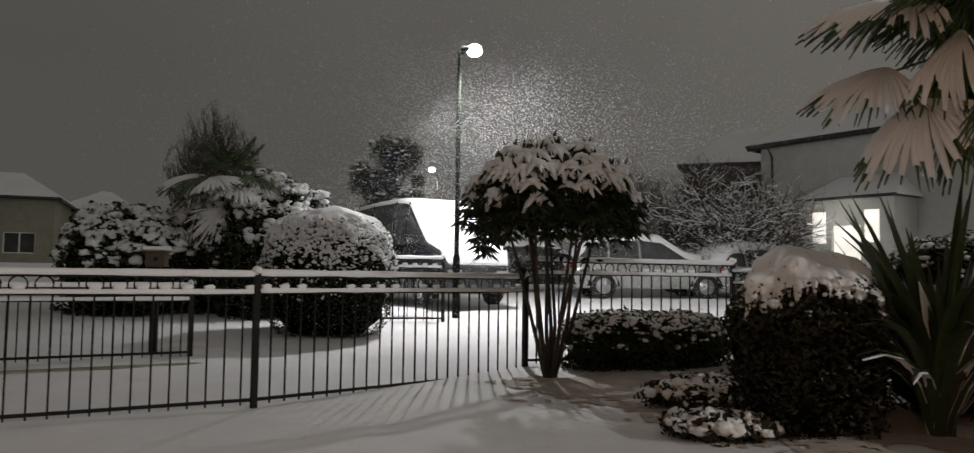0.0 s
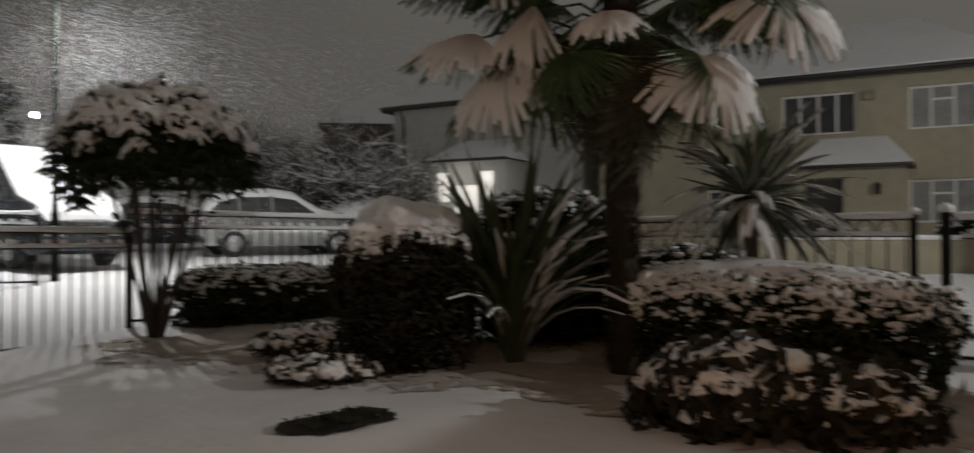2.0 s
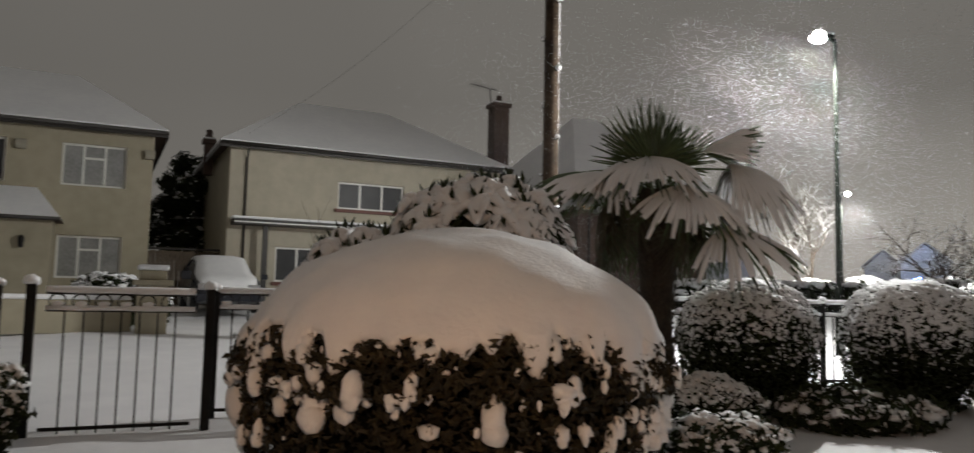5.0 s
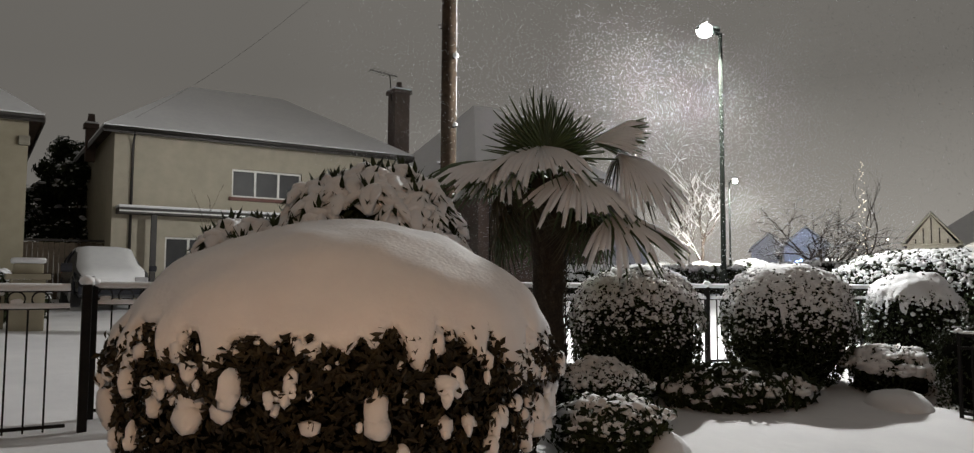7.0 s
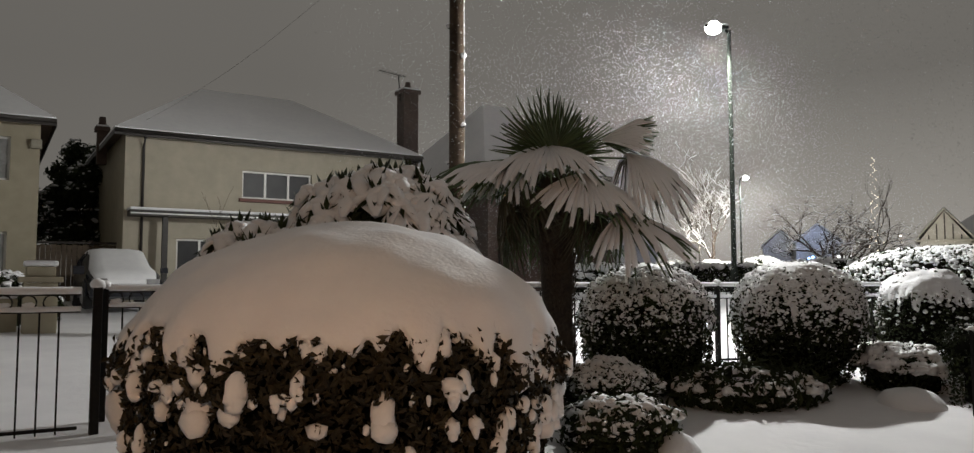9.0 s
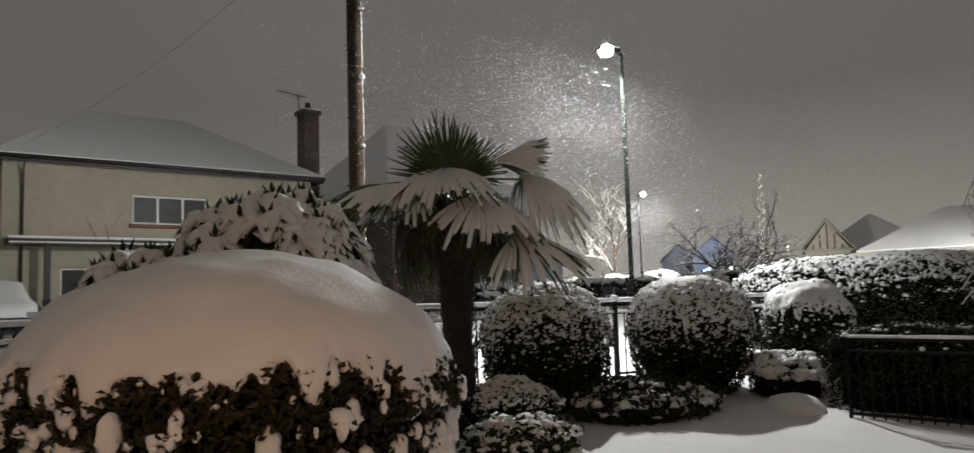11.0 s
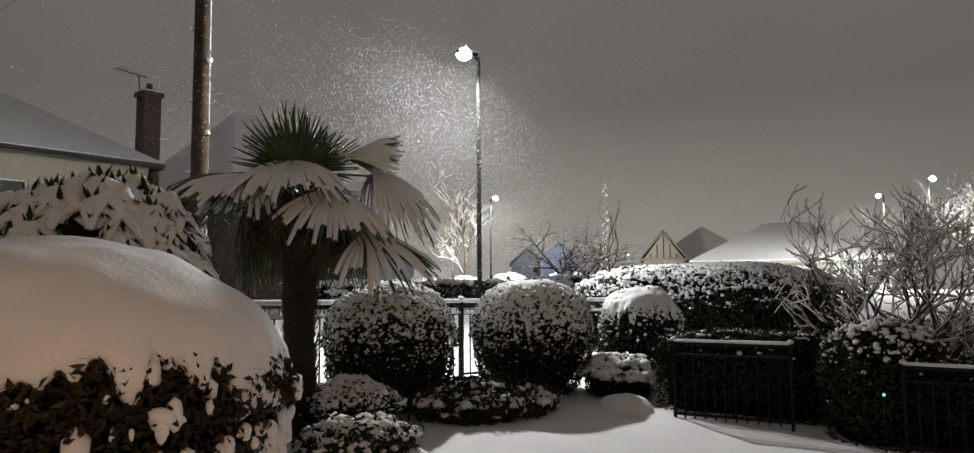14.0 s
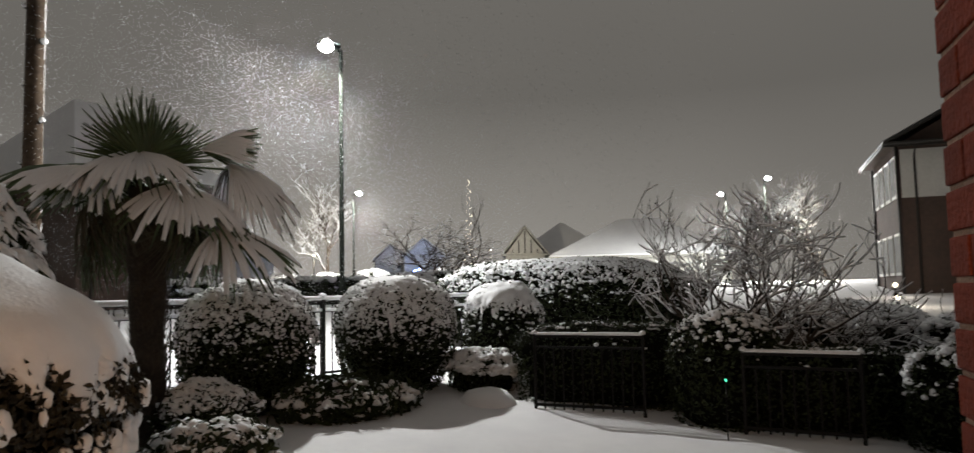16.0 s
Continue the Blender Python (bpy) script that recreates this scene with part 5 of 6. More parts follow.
for i in range(0, 112):
    for j in range(40, 175):
        x, y = (i + 0.5) * STEP, (j + 0.5) * STEP
        w = 0.35 * noise.noise(Vector((x * 2.2, y * 2.2, 7))) + 0.45 * noise.noise(Vector((x * 9, y * 9, 9)))
        if inside(x + w, y + w * 0.8) and noise.noise(Vector((x * 1.6, y * 1.6, 21))) > -0.30:
            bed.f.append((bed_point(i, j), bed_point(i + 1, j), bed_point(i + 1, j + 1), bed_point(i, j + 1)))
tagged(new("flower_bed", bed.mesh("flower_bed", BED)), "brown earth bed showing through thin snow", "flower bed", kind="structure")

# ---- telegraph pole ----
tp = thing("telegraph_pole", on_ground(*spot(84.9, 14.5)), 0, "brown wooden telegraph pole with step irons", "telegraph pole")
part("pole", Build().tube([(0, 0, 0), (0.01, 0, 4), (0.0, 0.02, 9)], [0.155, 0.145, 0.125], 16), POLEWOOD, tp, smooth=True)
for k in range(9):
    a = 0.9 if k % 2 else 3.9
    part("step_iron", Build().tube([(0.08 * math.cos(a), 0.08 * math.sin(a), 2.6 + 0.65 * k), (0.24 * math.cos(a), 0.24 * math.sin(a), 2.6 + 0.65 * k)], 0.012, 6), IRON, tp)
    part("snow", blobs(Build(), np.array([[0.2 * math.cos(a), 0.2 * math.sin(a), 2.64 + 0.65 * k]]), [0.05], np.random.default_rng(k), 0.7), SNOW, tp, smooth=True)

# thin snow strip down one side; its white stands for the pole's lamplit edge
lit_edge, pr = Build(), random.Random(5)
z = 1.2
while z < 8.9:
    n = pr.randint(6, 20)
    a, d = math.atan2(-1.0, 0.12) + pr.uniform(-0.12, 0.12), 0.150 - 0.004 * z
    lit_edge.tube([(d * math.cos(a), d * math.sin(a), z + 0.05 * k) for k in range(n)], [0.004] + [pr.uniform(0.009, 0.017) for k in range(n - 2)] + [0.004], 6)
    z += 0.05 * n + pr.uniform(-0.05, 0.06)
part("snow", lit_edge, SNOW, tp, "thin snow strip that gives the pole its lamplit edge", smooth=True, kind="stuff")

wx, wy = spot(84.9, 14.5)
wire = thing("overhead_wire", (wx, wy, ground_z(wx, wy) + 8.8), 0, "thin black wire from the pole to a house", "wire")
part("cable", Build().tube([((24.3 - wx) * q, (11.2 - wy) * q, (6.4 - 9.3) * q - 0.5 * math.sin(math.pi * q)) for q in [k / 12 for k in range(13)]], 0.003, 5), IRON, wire, smooth=True)
for k, (hx, hy, hr) in enumerate(((9.15, -4.75, 0.45), (9.5, -5.6, 0.4), (8.3, -0.35, 0.35), (6.6, -1.3, 0.3), (7.4, -2.0, 0.28))):
    heap = thing("snow_heap", on_ground(hx, hy, 0.06), 40 * k, "low smooth heap of snow on the ground", "snow heap", "snow heaps")
    hv = ICO3[0] * np.array([hr, hr * 0.7, 0.22]) * (1 + 0.12 * bumps(ICO3[0], k + 50, 2.0))[:, None]
    part("snow", Build().add(hv.tolist(), ICO3[1].tolist()), SNOW, heap, smooth=True)

# ---- houses along the street: the row runs along (0.56, -0.83) ----
ROW = -55.0


def row_place(x, y):
    return (x, y, ground_z(x, y) - 0.15)


house((18.15 - 5.4 * math.cos(radians(ROW)), 17.6 - 5.4 * math.sin(radians(ROW)), ground_z(18.15, 17.6) - 0.15), ROW, 11.5, 8.0, 5.25, 2.3, "cream rendered house with a porch and snowy roof", CREAM,
      [(5.8, 3.55, 7.8, 4.75, 4, None, False), (9.15, 3.55, 10.8, 4.75, 3, None, True), (9.15, 0.95, 10.8, 2.15, 3, None, True), (3.6, 1.3, 4.3, 2.0, 1, None, False)])
house(row_place(23.3, 11.05), ROW, 9.4, 8.5, 5.25, 2.5, "pale cream rendered house with dark windows and snowy roof", PALECREAM,
      [(3.45, 3.45, 5.75, 4.35, 3, REDBROWN, False), (1.5, 1.0, 3.6, 2.1, 3, REDBROWN, False)], hip=3.0)
house(row_place(10.1, 28.75), ROW, 7.5, 8.0, 5.3, 2.3, "white rendered house with snowy roof", WHITEWALL, [])
house(row_place(30.9, 0.6), ROW, 6.4, 9.0, 5.0, 3.6, "dark brick house with a steep snowy roof", BRICKWALL, [(0.25, 3.9, 0.95, 4.6, 1, None, LITWARM), (3.0, 0.9, 5.0, 2.3, 3, None, False)], hip=2.6)
# porch and canopy of the cream houses, lit porch of the white one
def porch(name, house_place, x0, x1, deep, low, high, label, wall_mat, door_x, lit=None):
    t = thing(name, house_place, ROW, label, "porch")
    m = (x0 + x1) / 2
    part("wall", wall_grid(Build(), x1 - x0, low, 0.2, [(door_x, 0.1, door_x + 0.95, 2.15)]).box(0, 0.2, 0, 0.2, deep - 0.005, low).box(x1 - x0 - 0.2, 0.2, 0, x1 - x0, deep - 0.005, low), wall_mat, t)
    part("door", Build().box(door_x, 0.12, 0.1, door_x + 0.95, 0.17, 2.15), lit or DARKTRIM, t)
    r = part("roof", Build().add([(-0.2, -0.2, low), (x1 - x0 + 0.2, -0.2, low), (x1 - x0 + 0.2, deep - 0.005, low), (-0.2, deep - 0.005, low), (0.5, deep - 0.005, high), (x1 - x0 - 0.5, deep - 0.005, high)], [(0, 1, 5, 4), (1, 2, 5), (3, 0, 4), (2, 3, 4, 5), (3, 2, 1, 0)]), TILE, t)
    part("snow", Build().add([(-0.22, -0.22, low + 0.01), (x1 - x0 + 0.22, -0.22, low + 0.01), (x1 - x0 + 0.22, deep - 0.01, low + 0.01), (-0.22, deep - 0.01, low + 0.01), (0.5, deep - 0.01, high + 0.07), (x1 - x0 - 0.5, deep - 0.01, high + 0.07)], [(0, 1, 5, 4), (1, 2, 5), (3, 0, 4)]), SNOW, r)
    part("gutter", Build().tube([(-0.2, -0.24, low), (x1 - x0 + 0.2, -0.24, low)], 0.05, 8), DARKTRIM, t, smooth=True)
    return t


def along_row(x, y, s, out):
    """A point s metres along the front of a row house at (x, y) and some metres out from it."""
    c, n = math.cos(radians(ROW)), math.sin(radians(ROW))
    return (x + c * s + n * out, y + n * s - c * out, ground_z(x, y) - 0.15)


porch("porch", along_row(18.15, 17.6, 1.0, 1.6), 0, 2.7, 1.6, 2.45, 3.35, "cream rendered porch with a snowy lean-to roof", CREAM, 0.25)
lp = porch("porch", along_row(10.1, 28.75, 2.6, 1.4), 0, 3.0, 1.4, 3.0, 3.8, "brightly lit glazed porch with a dark roof", WHITEWALL, 1.0, LIT)
for k in range(2):
    part("pane", Build().box(0.35 + 1.75 * k, -0.02, 1.6, 0.80 + 1.75 * k, -0.004, 2.6), LIT, lp, "glowing porch pane")
px, py, pz = along_row(10.1, 28.75, 3.9, 2.4)
bulb_lamp("porch_light", (px, py, pz + 2.3), 20, (1.0, 0.95, 0.88), 0.2)
ca = thing("canopy", along_row(23.3, 11.05, 0.1, 0.7), ROW, "flat dark-edged canopy with snow above a garage", "canopy")
part("slab", Build().box(0, 0, 2.72, 5.2, 0.695, 2.88), DARKTRIM, ca)
part("trim", Build().box(0, -0.03, 2.76, 5.2, -0.003, 2.80), WHITEPAINT, ca)
part("snow", Build().soft_box(-0.02, -0.03, 2.884, 5.22, 0.69, 2.96, 0.03), SNOW, ca)
part("post", Build().box(0.9, 0.1, 0, 1.05, 0.25, 2.715), DARKTRIM, ca)
gp = thing("gate_pillar", on_ground(*spot(57.6, 17.0)), ROW, "cream stone gate pillar with a cap", "pillar")
part("shaft", Build().soft_box(-0.28, -0.28, 0, 0.28, 0.28, 0.95, 0.02), CREAM, gp)
part("cap", Build().soft_box(-0.36, -0.36, 0.952, 0.36, 0.36, 1.06, 0.02), CREAM, gp)
part("shaft", Build().soft_box(-0.24, -0.24, 1.062, 0.24, 0.24, 1.25, 0.02), CREAM, gp)
part("snow", Build().soft_box(-0.28, -0.28, 1.254, 0.28, 0.28, 1.36, 0.04), SNOW, gp, smooth=True)
gw = thing("garden_wall", on_ground(*spot(56.3, 17.2)), 145 , "low cream garden wall with snow on top", "wall")
part("wall", Build().soft_box(0, -0.1, 0, 4.5, 0.1, 0.62, 0.01), CREAM, gw)
part("snow", Build().soft_box(0, -0.12, 0.624, 4.5, 0.12, 0.72, 0.04), SNOW, gw, smooth=True)
wf = thing("wooden_fence", along_row(18.15, 17.6, 6.15, -2.0), ROW - 6, "tall wooden fence between the two houses", "fence")
for k in range(27):
    part("board", Build().box(0.14 * k, 0, 0, 0.14 * k + 0.13, 0.02, 1.9 + 0.02 * (k % 2)), WOODFENCE, wf)
part("rail", Build().box(0, -0.04, 1.945, 3.78, 0.05, 2.01), DARKTRIM, wf)
leafy_tree((*along_row(18.15, 17.6, 8.0, -8.0)[:2], 0.8), 1.6, 52, "dark conifer between the houses", 91, 0.2, 16000, 420, (2.1, 2.1, 2.7))

chimney((30.9, 3.75, 5.4), ROW, 0.62, 3.4, "brick chimney with a television aerial")

# ---- parked vehicles ----
vehicle("van", on_ground(-2.66, 21.2), -60, VAN, "dark tall van with snow-covered windscreen and bonnet", PAINT_DARK, 0.10, 0.36, (0.9, 4.1), 0.98, "van")
vehicle("car", on_ground(2.3, 22.4), 5, SUV, "parked silver car covered in snow", PAINT_SILVER, 0.2, 0.36, (0.85, 3.75), 0.92)
vehicle("car", on_ground(6.2, 22.6), 25, CAR, "parked silver hatchback covered in snow", PAINT_SILVER, 0.2)
vehicle("car", on_ground(-0.2, 25.5), 0, CAR, "parked dark car covered in snow", PAINT_DARK, 0.14)
vehicle("car", on_ground(22.9, 11.3), 215, CAR, "hatchback on a drive hidden under snow", PAINT_DARK, 0.09)

# ---- the house at the camera's back: a plain brick front, its corner laid brick by brick ----
EX, EY, TURN = 1.61, -2.12, 139.2
wall = thing("house_front", (EX, EY, 0), TURN, "red brick house front with pale mortar joints", "wall", kind="structure")
part("mortar", Build().box(0.006, 0.006, -0.1, 9.0, 0.3, 5.2).box(0.006, 0.3, -0.1, 0.3, 8.0, 5.2), MORTAR, wall)
bk = {w: Build().soft_box(0, 0, 0, w, 0.1, 0.065, 0.005).mesh("brick", BRICK, False) for w in (0.215, 0.1025)}
part("upper_brickwork", Build().box(0, 0, 2.83, 9.0, 0.306, 5.2).box(1.32, 0.0, -0.1, 9.0, 0.3, 2.825), BRICKWALL, wall)
wr = random.Random(9)
for c in range(38):
    z = c * 0.075 - 0.05
    x = 0.0
    first = True
    while x < 1.25:
        w = 0.1025 if (first and c % 2) else 0.215
        o = part("brick", bk[w], BRICK, wall)
        o.location = (x + wr.uniform(-0.002, 0.002), wr.uniform(-0.002, 0.003), z)
        x += w + 0.010
        first = False
wl_lamp = thing("wall_lamp", (EX - 0.757 * 2.2 + 0.653 * 0.12, EY + 0.653 * 2.2 + 0.757 * 0.12, 2.25), TURN, "warm globe lamp on the house wall", "lamp")
part("bracket", Build().tube([(0, 0.12, 0.1), (0, 0.03, 0.12), (0, 0, 0.09)], 0.012, 8), IRON, wl_lamp, smooth=True)
part("globe", Build().add((ICO2[0] * 0.07).tolist(), ICO2[1].tolist()), BULB, wl_lamp, "glowing warm globe", smooth=True)
bulb_lamp("wall_light", (EX - 0.757 * 2.2 + 0.653 * 0.30, EY + 0.653 * 2.2 + 0.757 * 0.30, 2.25), 158, WARM)

# ---- dark hedges and beds along the side boundary ----
bush("side_hedge", on_ground(8.45, -6.0), (1.15, 0.5, 0.44), "dark side hedge in shade with a little snow", p=4, lumps=500, lump=0.016, snow_from=0.55, seed=61, count=6000, turn=38)
bush("side_hedge", on_ground(6.3, -6.95), (0.95, 0.45, 0.37), "dark side hedge in shade with a little snow", p=4, lumps=500, lump=0.016, snow_from=0.55, seed=62, count=5000, turn=33)
bush("side_hedge", on_ground(4.75, -7.55), (0.9, 0.5, 0.42), "dark side hedge topped with snow", p=4, lumps=1500, lump=0.022, seed=63, count=5000, turn=33)
bush("snowy_shrub", on_ground(5.6, -9.2), (1.1, 0.9, 0.50), "sprawling shrub heaped with snow", lumps=2500, lump=0.03, seed=64, count=4000)
bush("snowy_shrub", on_ground(7.9, -9.0), (1.3, 0.9, 0.48), "sprawling shrub heaped with snow", lumps=2500, lump=0.03, seed=65, count=4000)
bush("low_shrub", on_ground(2.9, -3.75), (0.3, 0.3, 0.2), "small shrub by the wall under snow", lumps=120, lump=0.05, seed=66, count=1500)

# ---- across the crossroads ----
def far_hedge(b0, b1, r, h, seed):
    x0, y0 = spot(b0, r)
    x1, y1 = spot(b1, r)
    L = math.hypot(x1 - x0, y1 - y0)
    bush("far_hedge", on_ground((x0 + x1) / 2, (y0 + y1) / 2), (L / 2, 0.6, h / 2), "clipped roadside hedge with snow on top", p=5, leaf=0.14, count=3500, lumps=700, lump=0.09, seed=seed, turn=math.degrees(math.atan2(y1 - y0, x1 - x0)), snow_from=0.3)


far_hedge(92, 99.5, 31, 1.0, 71)
far_hedge(99.6, 107, 31.5, 1.0, 72)
far_hedge(107.5, 116, 33, 1.1, 73)


def far_house(b, r, turn, w, d, h, rise, wall_mat, wins, label, gable=False, hip=2.5):
    x, y = spot(b, r)
    return house((x, y, ground_z(x, y) - 0.2), turn, w, d, h, rise, label, wall_mat, wins, hip=hip, gable=gable, roof_snow=0.12, trim=GREYWALL)


far_house(106.8, 115, -106, 4.4, 9, 4.4, 2.2, GREYWALL, [(1.0, 0.9, 2.4, 2.0, 2, None, False), (3.0, 3.0, 4.4, 4.2, 2, None, False)], "distant pale house with a snowy gable", True)
far_house(108.9, 108, -106, 5.2, 9, 4.6, 2.4, GREYWALL, [(1.0, 0.9, 2.0, 2.0, 2, None, FAIRYBLUE), (3.0, 3.0, 4.4, 4.2, 2, None, False)], "distant pale house lit blue beside a lamp", True)
gh = far_house(116.3, 70, -118, 3.4, 7, 3.0, 2.4, WHITEWALL, [(0.8, 0.9, 2.6, 2.0, 3, None, False)], "small gabled house with dark timber framing", True)
for k in range(5):
    part("timber", Build().box(0.55 + 0.55 * k, -0.06, 3.05, 0.65 + 0.55 * k, -0.005, 3.05 + 2.0 * (1 - abs(k - 2) / 2.4)), DARKTRIM, gh)
far_house(117.2, 74, -118, 8.5, 8, 3.0, 3.2, WHITEWALL, [(5.0, 0.9, 7.0, 2.0, 3, None, False)], "pale house with a pointed snowy roof", hip=4.1)
far_house(119.8, 60, -125, 13.0, 9, 2.3, 3.0, WHITEWALL, [(1.0, 0.7, 2.8, 1.8, 3, None, False), (5.2, 0.7, 7.4, 1.8, 3, None, False)], "snow-roofed bungalow with white casement windows", hip=5.0)
far_house(95.5, 110, -95, 8.0, 8, 4.6, 2.8, GREYWALL, [(1.0, 0.9, 2.4, 2.0, 2, None, False), (4.2, 0.9, 5.8, 2.0, 2, None, False)], "distant pale house with a snowy roof")
tx, ty = spot(113.7, 33)
ft = bare_tree(on_ground(tx, ty), "slim tree wound with warm fairy lights", 81, 1, 5.6, 0.05, depth=3, spread=0.28, up=0.6, snow=0.6, name="lit_tree")
fr = random.Random(4)
fl = Build()
fv, ff = ICO1
for k in range(64):
    z = 0.5 + 4.6 * (k / 64)
    a, q = k * 1.3, 0.05 + 0.26 * (1 - k / 64) * fr.uniform(0.2, 1.4)
    fl.add((fv * fr.uniform(0.008, 0.018) + np.array([q * math.cos(a), q * math.sin(a), z])).tolist(), ff.tolist())
part("fairy_lights", fl, FAIRY, ft, "string of small warm lights", kind="stuff")
bx, by = spot(109.8, 96)
bl = thing("blue_lantern", on_ground(bx, by), 0, "large bright blue-white garden light ornament", "lamp")
part("ornament", blobs(Build(), np.array([[0, 0, 0.9], [0.35, 0.1, 1.6], [-0.3, 0, 1.5], [0.1, -0.3, 2.2], [-0.2, 0.3, 2.0]]), [0.5, 0.32, 0.3, 0.2, 0.2], np.random.default_rng(3), 1.0), FAIRYBLUE, bl, smooth=True)
part("post", Build().tube([(0, 0, 0), (0, 0, 0.75)], 0.03, 6), IRON, bl)
bulb_lamp("blue_light", (bx - 1.6, by + 0.6, ground_z(bx, by) + 2.2), 4200, (0.42, 0.55, 1.0), 0.3)
for k, (b, r, h) in enumerate(((103.5, 47, 0.8), (106.6, 50, 1.0), (100.5, 52, 0.9), (110.5, 47, 0.8), (112.0, 44, 0.9), (117.0, 42, 0.7))):
    bush("far_shrub", on_ground(*spot(b, r)), (1.1, 0.9, h * 0.6), "rounded garden shrub white with snow", leaf=0.2, count=500, lumps=260, lump=0.13, seed=90 + k, snow_from=-0.5)

for b, rad, z, watts in ((102.5, 43.5, 1.9, 1000), (142.4, 24.0, 0.15, 70), (137.9, 51.0, 1.6, 800), (115.2, 60.0, 2.7, 1300)):
    qx, qy = spot(b, rad)
    ln = thing("garden_lantern", on_ground(qx, qy), 0, "warm garden lantern on a thin post", "lamp", "garden lanterns")
    part("post", Build().tube([(0, 0, 0), (0, 0, z)], 0.04, 8), IRON, ln, smooth=True)
    part("globe", Build().add((ICO2[0] * 0.06 + np.array([0, 0, z + 0.11])).tolist(), ICO2[1].tolist()), FAIRY, ln, smooth=True)
    bulb_lamp("lantern_light", (qx, qy, ground_z(qx, qy) + z + 0.4), watts, (1.0, 0.88, 0.68), 0.12)

# ---- flats beyond the side garden ----
ax, ay = spot(142.9, 31)
flats = house((ax, ay, ground_z(ax, ay) - 0.35), -134, 8.0, 6.2, 5.6, 2.4, "brick block of flats with white upper panels", BRICKWALL, [], gable=True, over=0.5, trim=DARKTRIM)
part("white_panel", Build().box(0.05, -0.03, 3.7, 7.95, -0.003, 5.4), WHITEPAINT, flats)
for z in (1.0, 3.75):
    for y in (0.4, 1.85, 3.3, 4.75):
        fw = part("side_window", Build().box(-0.05, y, z, -0.003, y + 1.1, z + 1.5), WHITEPAINT, flats)
        for q in (0.07, 0.57):
            part("pane", Build().box(-0.062, y + q, z + 0.1, -0.052, y + q + 0.46, z + 1.4), CURTAIN, fw)
part("downpipe", Build().tube([(-0.06, -0.06, 5.5), (-0.06, -0.06, 0.1)], 0.05, 8), DARKTRIM, flats, smooth=True)
part("downpipe", Build().tube([(-0.06, 6.1, 5.5), (-0.06, 6.1, 0.1)], 0.05, 8), DARKTRIM, flats, smooth=True)
sx, sy = spot(142.3, 28.6)
sl = thing("bollard_light", on_ground(sx, sy), 0, "small bright garden light beside the flats", "lamp")
part("post", Build().tube([(0, 0, 0), (0, 0, 0.3)], 0.05, 8), IRON, sl, smooth=True)
part("globe", Build().add((ICO2[0] * 0.08 + np.array([0, 0, 0.42])).tolist(), ICO2[1].tolist()), FAIRY, sl, smooth=True)
bulb_lamp("bollard_glow", (sx, sy, ground_z(sx, sy) + 0.8), 30, (1.0, 0.85, 0.7), 0.15)

# ---- small things by the houses and the side railing ----
gx, gy = spot(131.7, 7.5)
gl = thing("garden_stake_light", on_ground(gx, gy), 0, "small solar stake light glowing green", "lamp")
part("stake", Build().tube([(0, 0, 0), (0, 0, 0.54)], 0.005, 6), IRON, gl, smooth=True)
part("lens", Build().add((ICO1[0] * 0.014 + np.array([0, 0, 0.553])).tolist(), ICO1[1].tolist()), GREENLED, gl, "tiny glowing green lens", smooth=True)
pw = thing("porch_lantern", along_row(18.15, 17.6, 3.05, 1.66), ROW, "black wall lantern on the cream porch, unlit", "lamp")
part("bracket", Build().soft_box(-0.03, -0.06, 1.95, 0.03, 0.055, 2.0, 0.008), IRON, pw)
part("body", Build().tube([(0, -0.08, 1.68), (0, -0.08, 1.92), (0, -0.08, 2.0)], [0.06, 0.085, 0.02], 6), IRON, pw)
for x, out in ((2.75, 0.13), (6.0, 0.13)):
    ab = thing("alarm_box", along_row(18.15, 17.6, x, out), ROW, "faded yellow alarm box under the eaves", "alarm box", "alarm boxes")
    part("case", Build().soft_box(-0.14, -0.02, 4.45, 0.14, 0.125, 4.72, 0.03), STONE, ab)
for b, r, hx, hz, seed in ((55.0, 18.6, 0.9, 0.55, 111), (57.0, 19.4, 0.7, 0.4, 112)):
    bush("front_shrub", on_ground(*spot(b, r)), (hx, 0.6, hz), "dark shrub below the house windows", lumps=500, lump=0.03, seed=seed, count=2500, leaf=0.09, uneven=0.2, p=2.3, snow_from=0.35, speckle=True)
bare_tree(on_ground(*spot(71.2, 17.5)), "thin bare sapling in a front garden", 113, 3, 3.2, 0.018, depth=3, spread=0.4, up=0.5, lean=0.25, snow=0.3)
chimney((*spot(60.9, 29.0), 5.4), ROW, 0.3, 1.1, "slim brick chimney above the roofs", aerial=False)

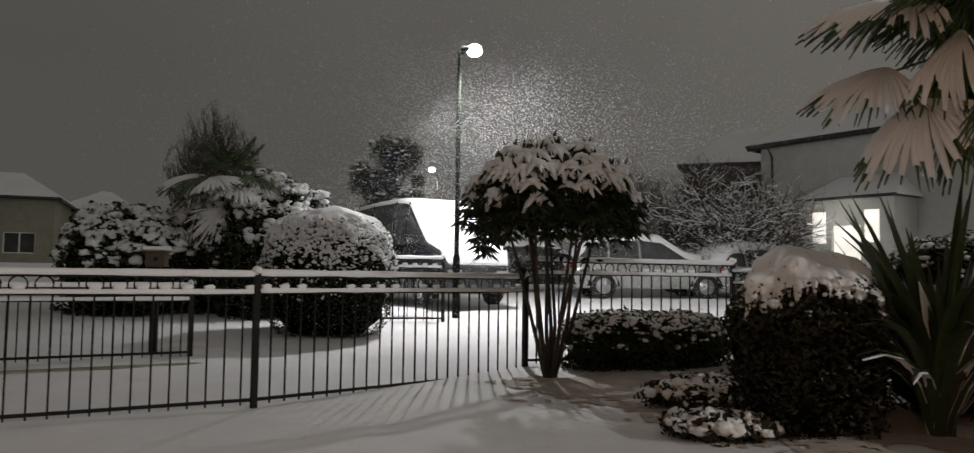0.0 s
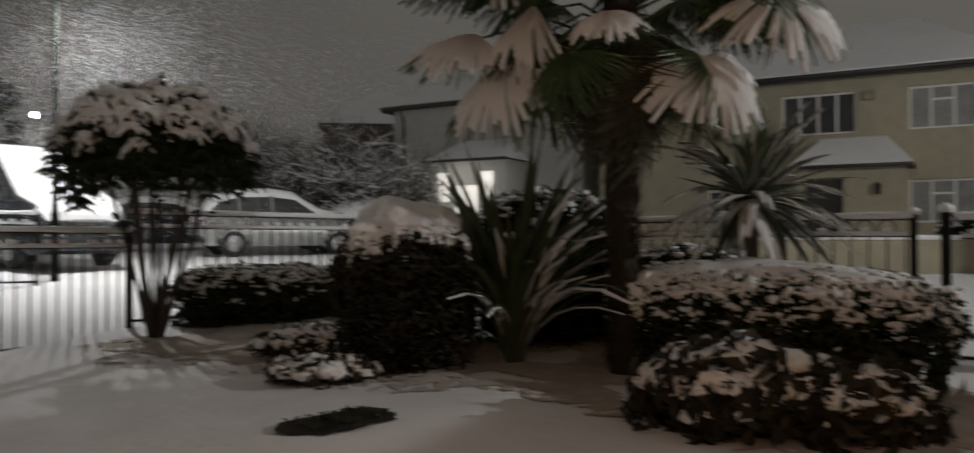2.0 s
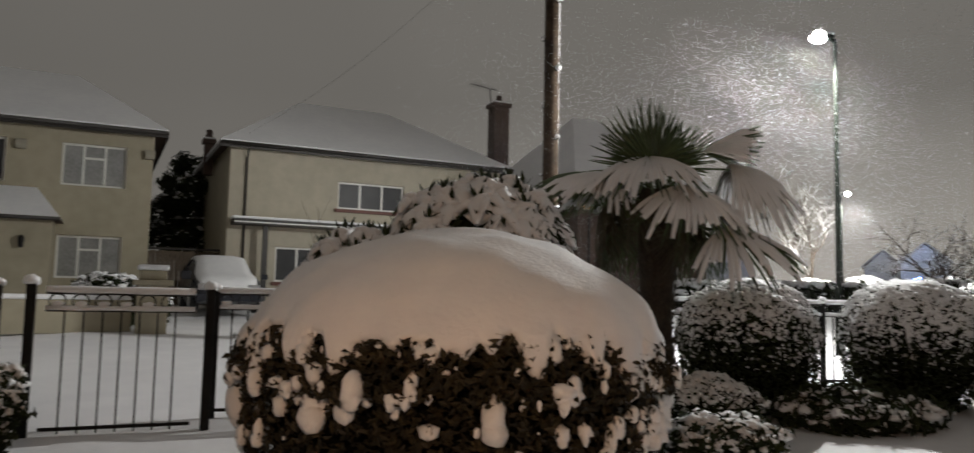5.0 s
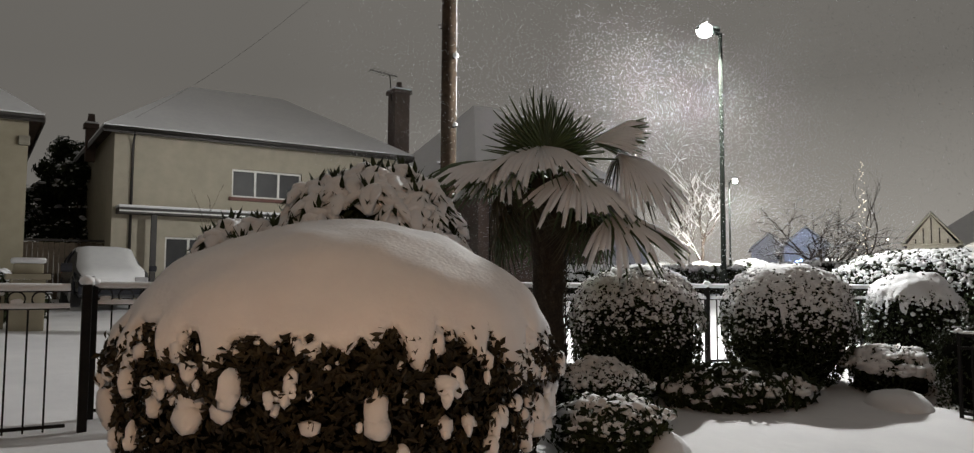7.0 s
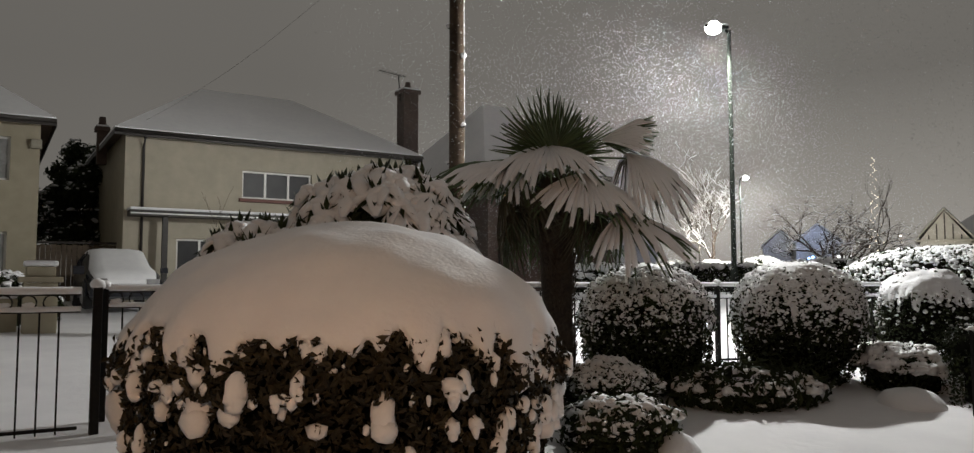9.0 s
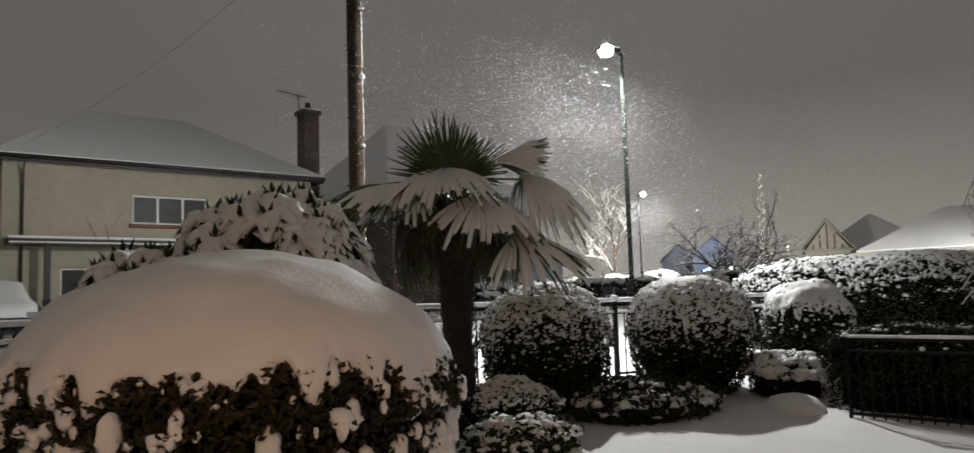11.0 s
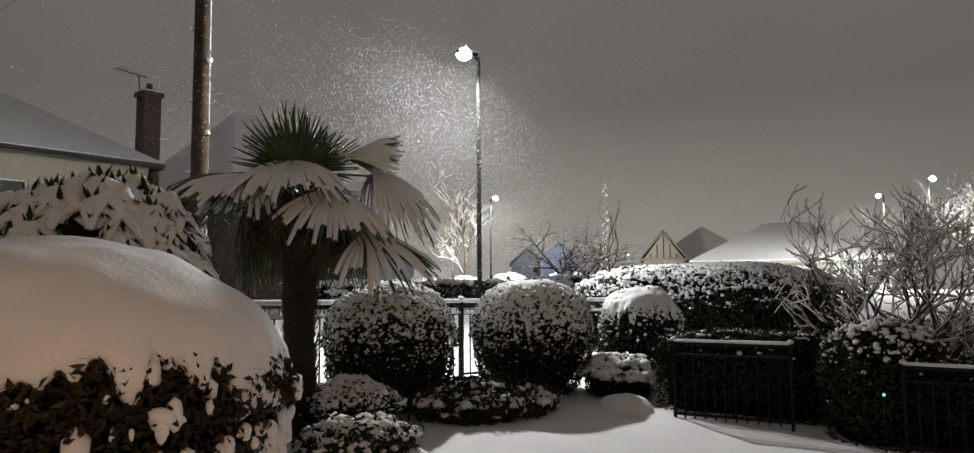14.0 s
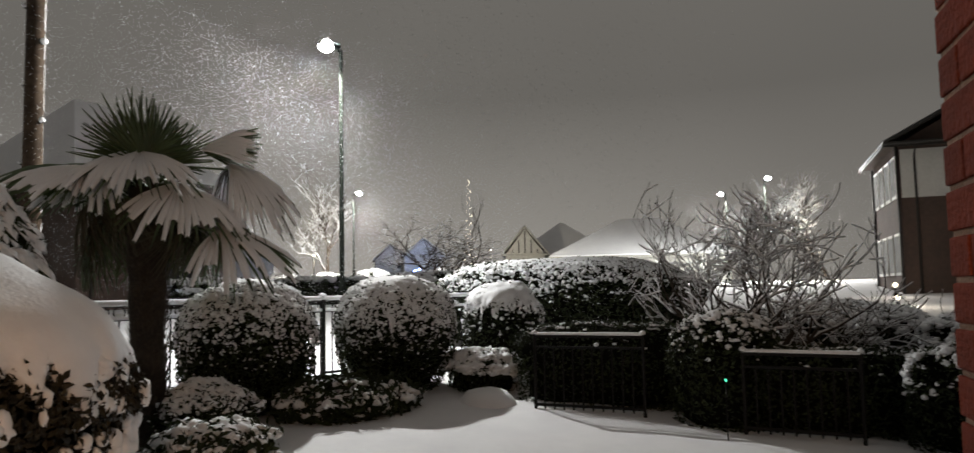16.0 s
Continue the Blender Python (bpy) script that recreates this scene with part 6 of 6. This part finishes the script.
# ---- falling snow, thickest in the lamplight ----
def snowfall(centre, spread, count, seed, size, lean):
    g = np.random.default_rng(seed)
    c = np.array(centre) + g.normal(0, 1, (count, 3)) * np.array(spread) + np.array([lean, 0, 0])
    tv, tf = ICO1
    d = np.array([0.35, 0.1, -1.0])
    b = Build()
    v = tv[None, ::1] * (g.uniform(0.4, 1.1, (count, 1, 1)) * size)
    v = v + d * (tv @ d)[None, :, None] * size * 0.7
    f = (tf[None] + (np.arange(count) * len(tv))[:, None, None]).reshape(-1, 3)
    arrays(b, (v + c[:, None]).reshape(-1, 3), f)
    o = new("falling_snow", b.mesh("falling_snow", SNOW))
    return tagged(o, "snowflakes falling through the lamplight", "snowfall", kind="stuff")


def lit_air(lamp, reach, count, seed, size, start=1.2):
    """Fine flakes hanging round a lamp, thinning out with distance."""
    g = np.random.default_rng(seed)
    u = g.normal(0, 1, (count, 3))
    u /= np.linalg.norm(u, axis=1)[:, None]
    u[:, 2] = np.where(u[:, 2] > 0.2, -u[:, 2], u[:, 2])
    c = np.array(lamp) + u * (start + reach * g.uniform(0, 1, (count, 1)) ** 0.8)
    tv = np.array([[1, 1, 1], [1, -1, -1], [-1, 1, -1], [-1, -1, 1]]) * 0.6
    tf = np.array([[0, 1, 2], [0, 3, 1], [0, 2, 3], [1, 3, 2]])
    b = Build()
    v = tv[None] * (g.uniform(0.5, 1.2, (count, 1, 1)) * size) + c[:, None]
    f = (tf[None] + (np.arange(count) * 4)[:, None, None]).reshape(-1, 3)
    arrays(b, v.reshape(-1, 3), f)
    return tagged(new("fine_snow", b.mesh("fine_snow", SNOW)), "fine snow hanging in the air around a street lamp", "snowfall", kind="stuff")


lit_air((-0.25, 15.4, 5.75), 6.5, 85000, 11, 0.0065)
lit_air((-0.25, 15.4, 5.75), 1.0, 250, 13, 0.005, 0.3)
lit_air((15.5, -4.32, 6.1), 6.5, 60000, 12, 0.006)
lit_air((15.5, -4.32, 6.1), 1.0, 250, 14, 0.005, 0.3)
for b, r, o in ((105.0, 43.7, (0.72, -0.8)), (-3.4, 42, (0, 0)), (132.0, 52, (0.72, -0.8)), (134.6, 45, (0.72, -0.8))):
    qx, qy = spot(b, r, o)
    lit_air((qx, qy, ground_z(qx, qy) + 5.2), 9.0, 12000, int(r), 0.013)
snowfall((0.6, 15.3, 5.0), (1.5, 1.1, 0.9), 900, 1, 0.008, 0.6)
snowfall((15.2, -3.6, 5.6), (1.0, 1.4, 1.0), 1000, 2, 0.008, 0.0)
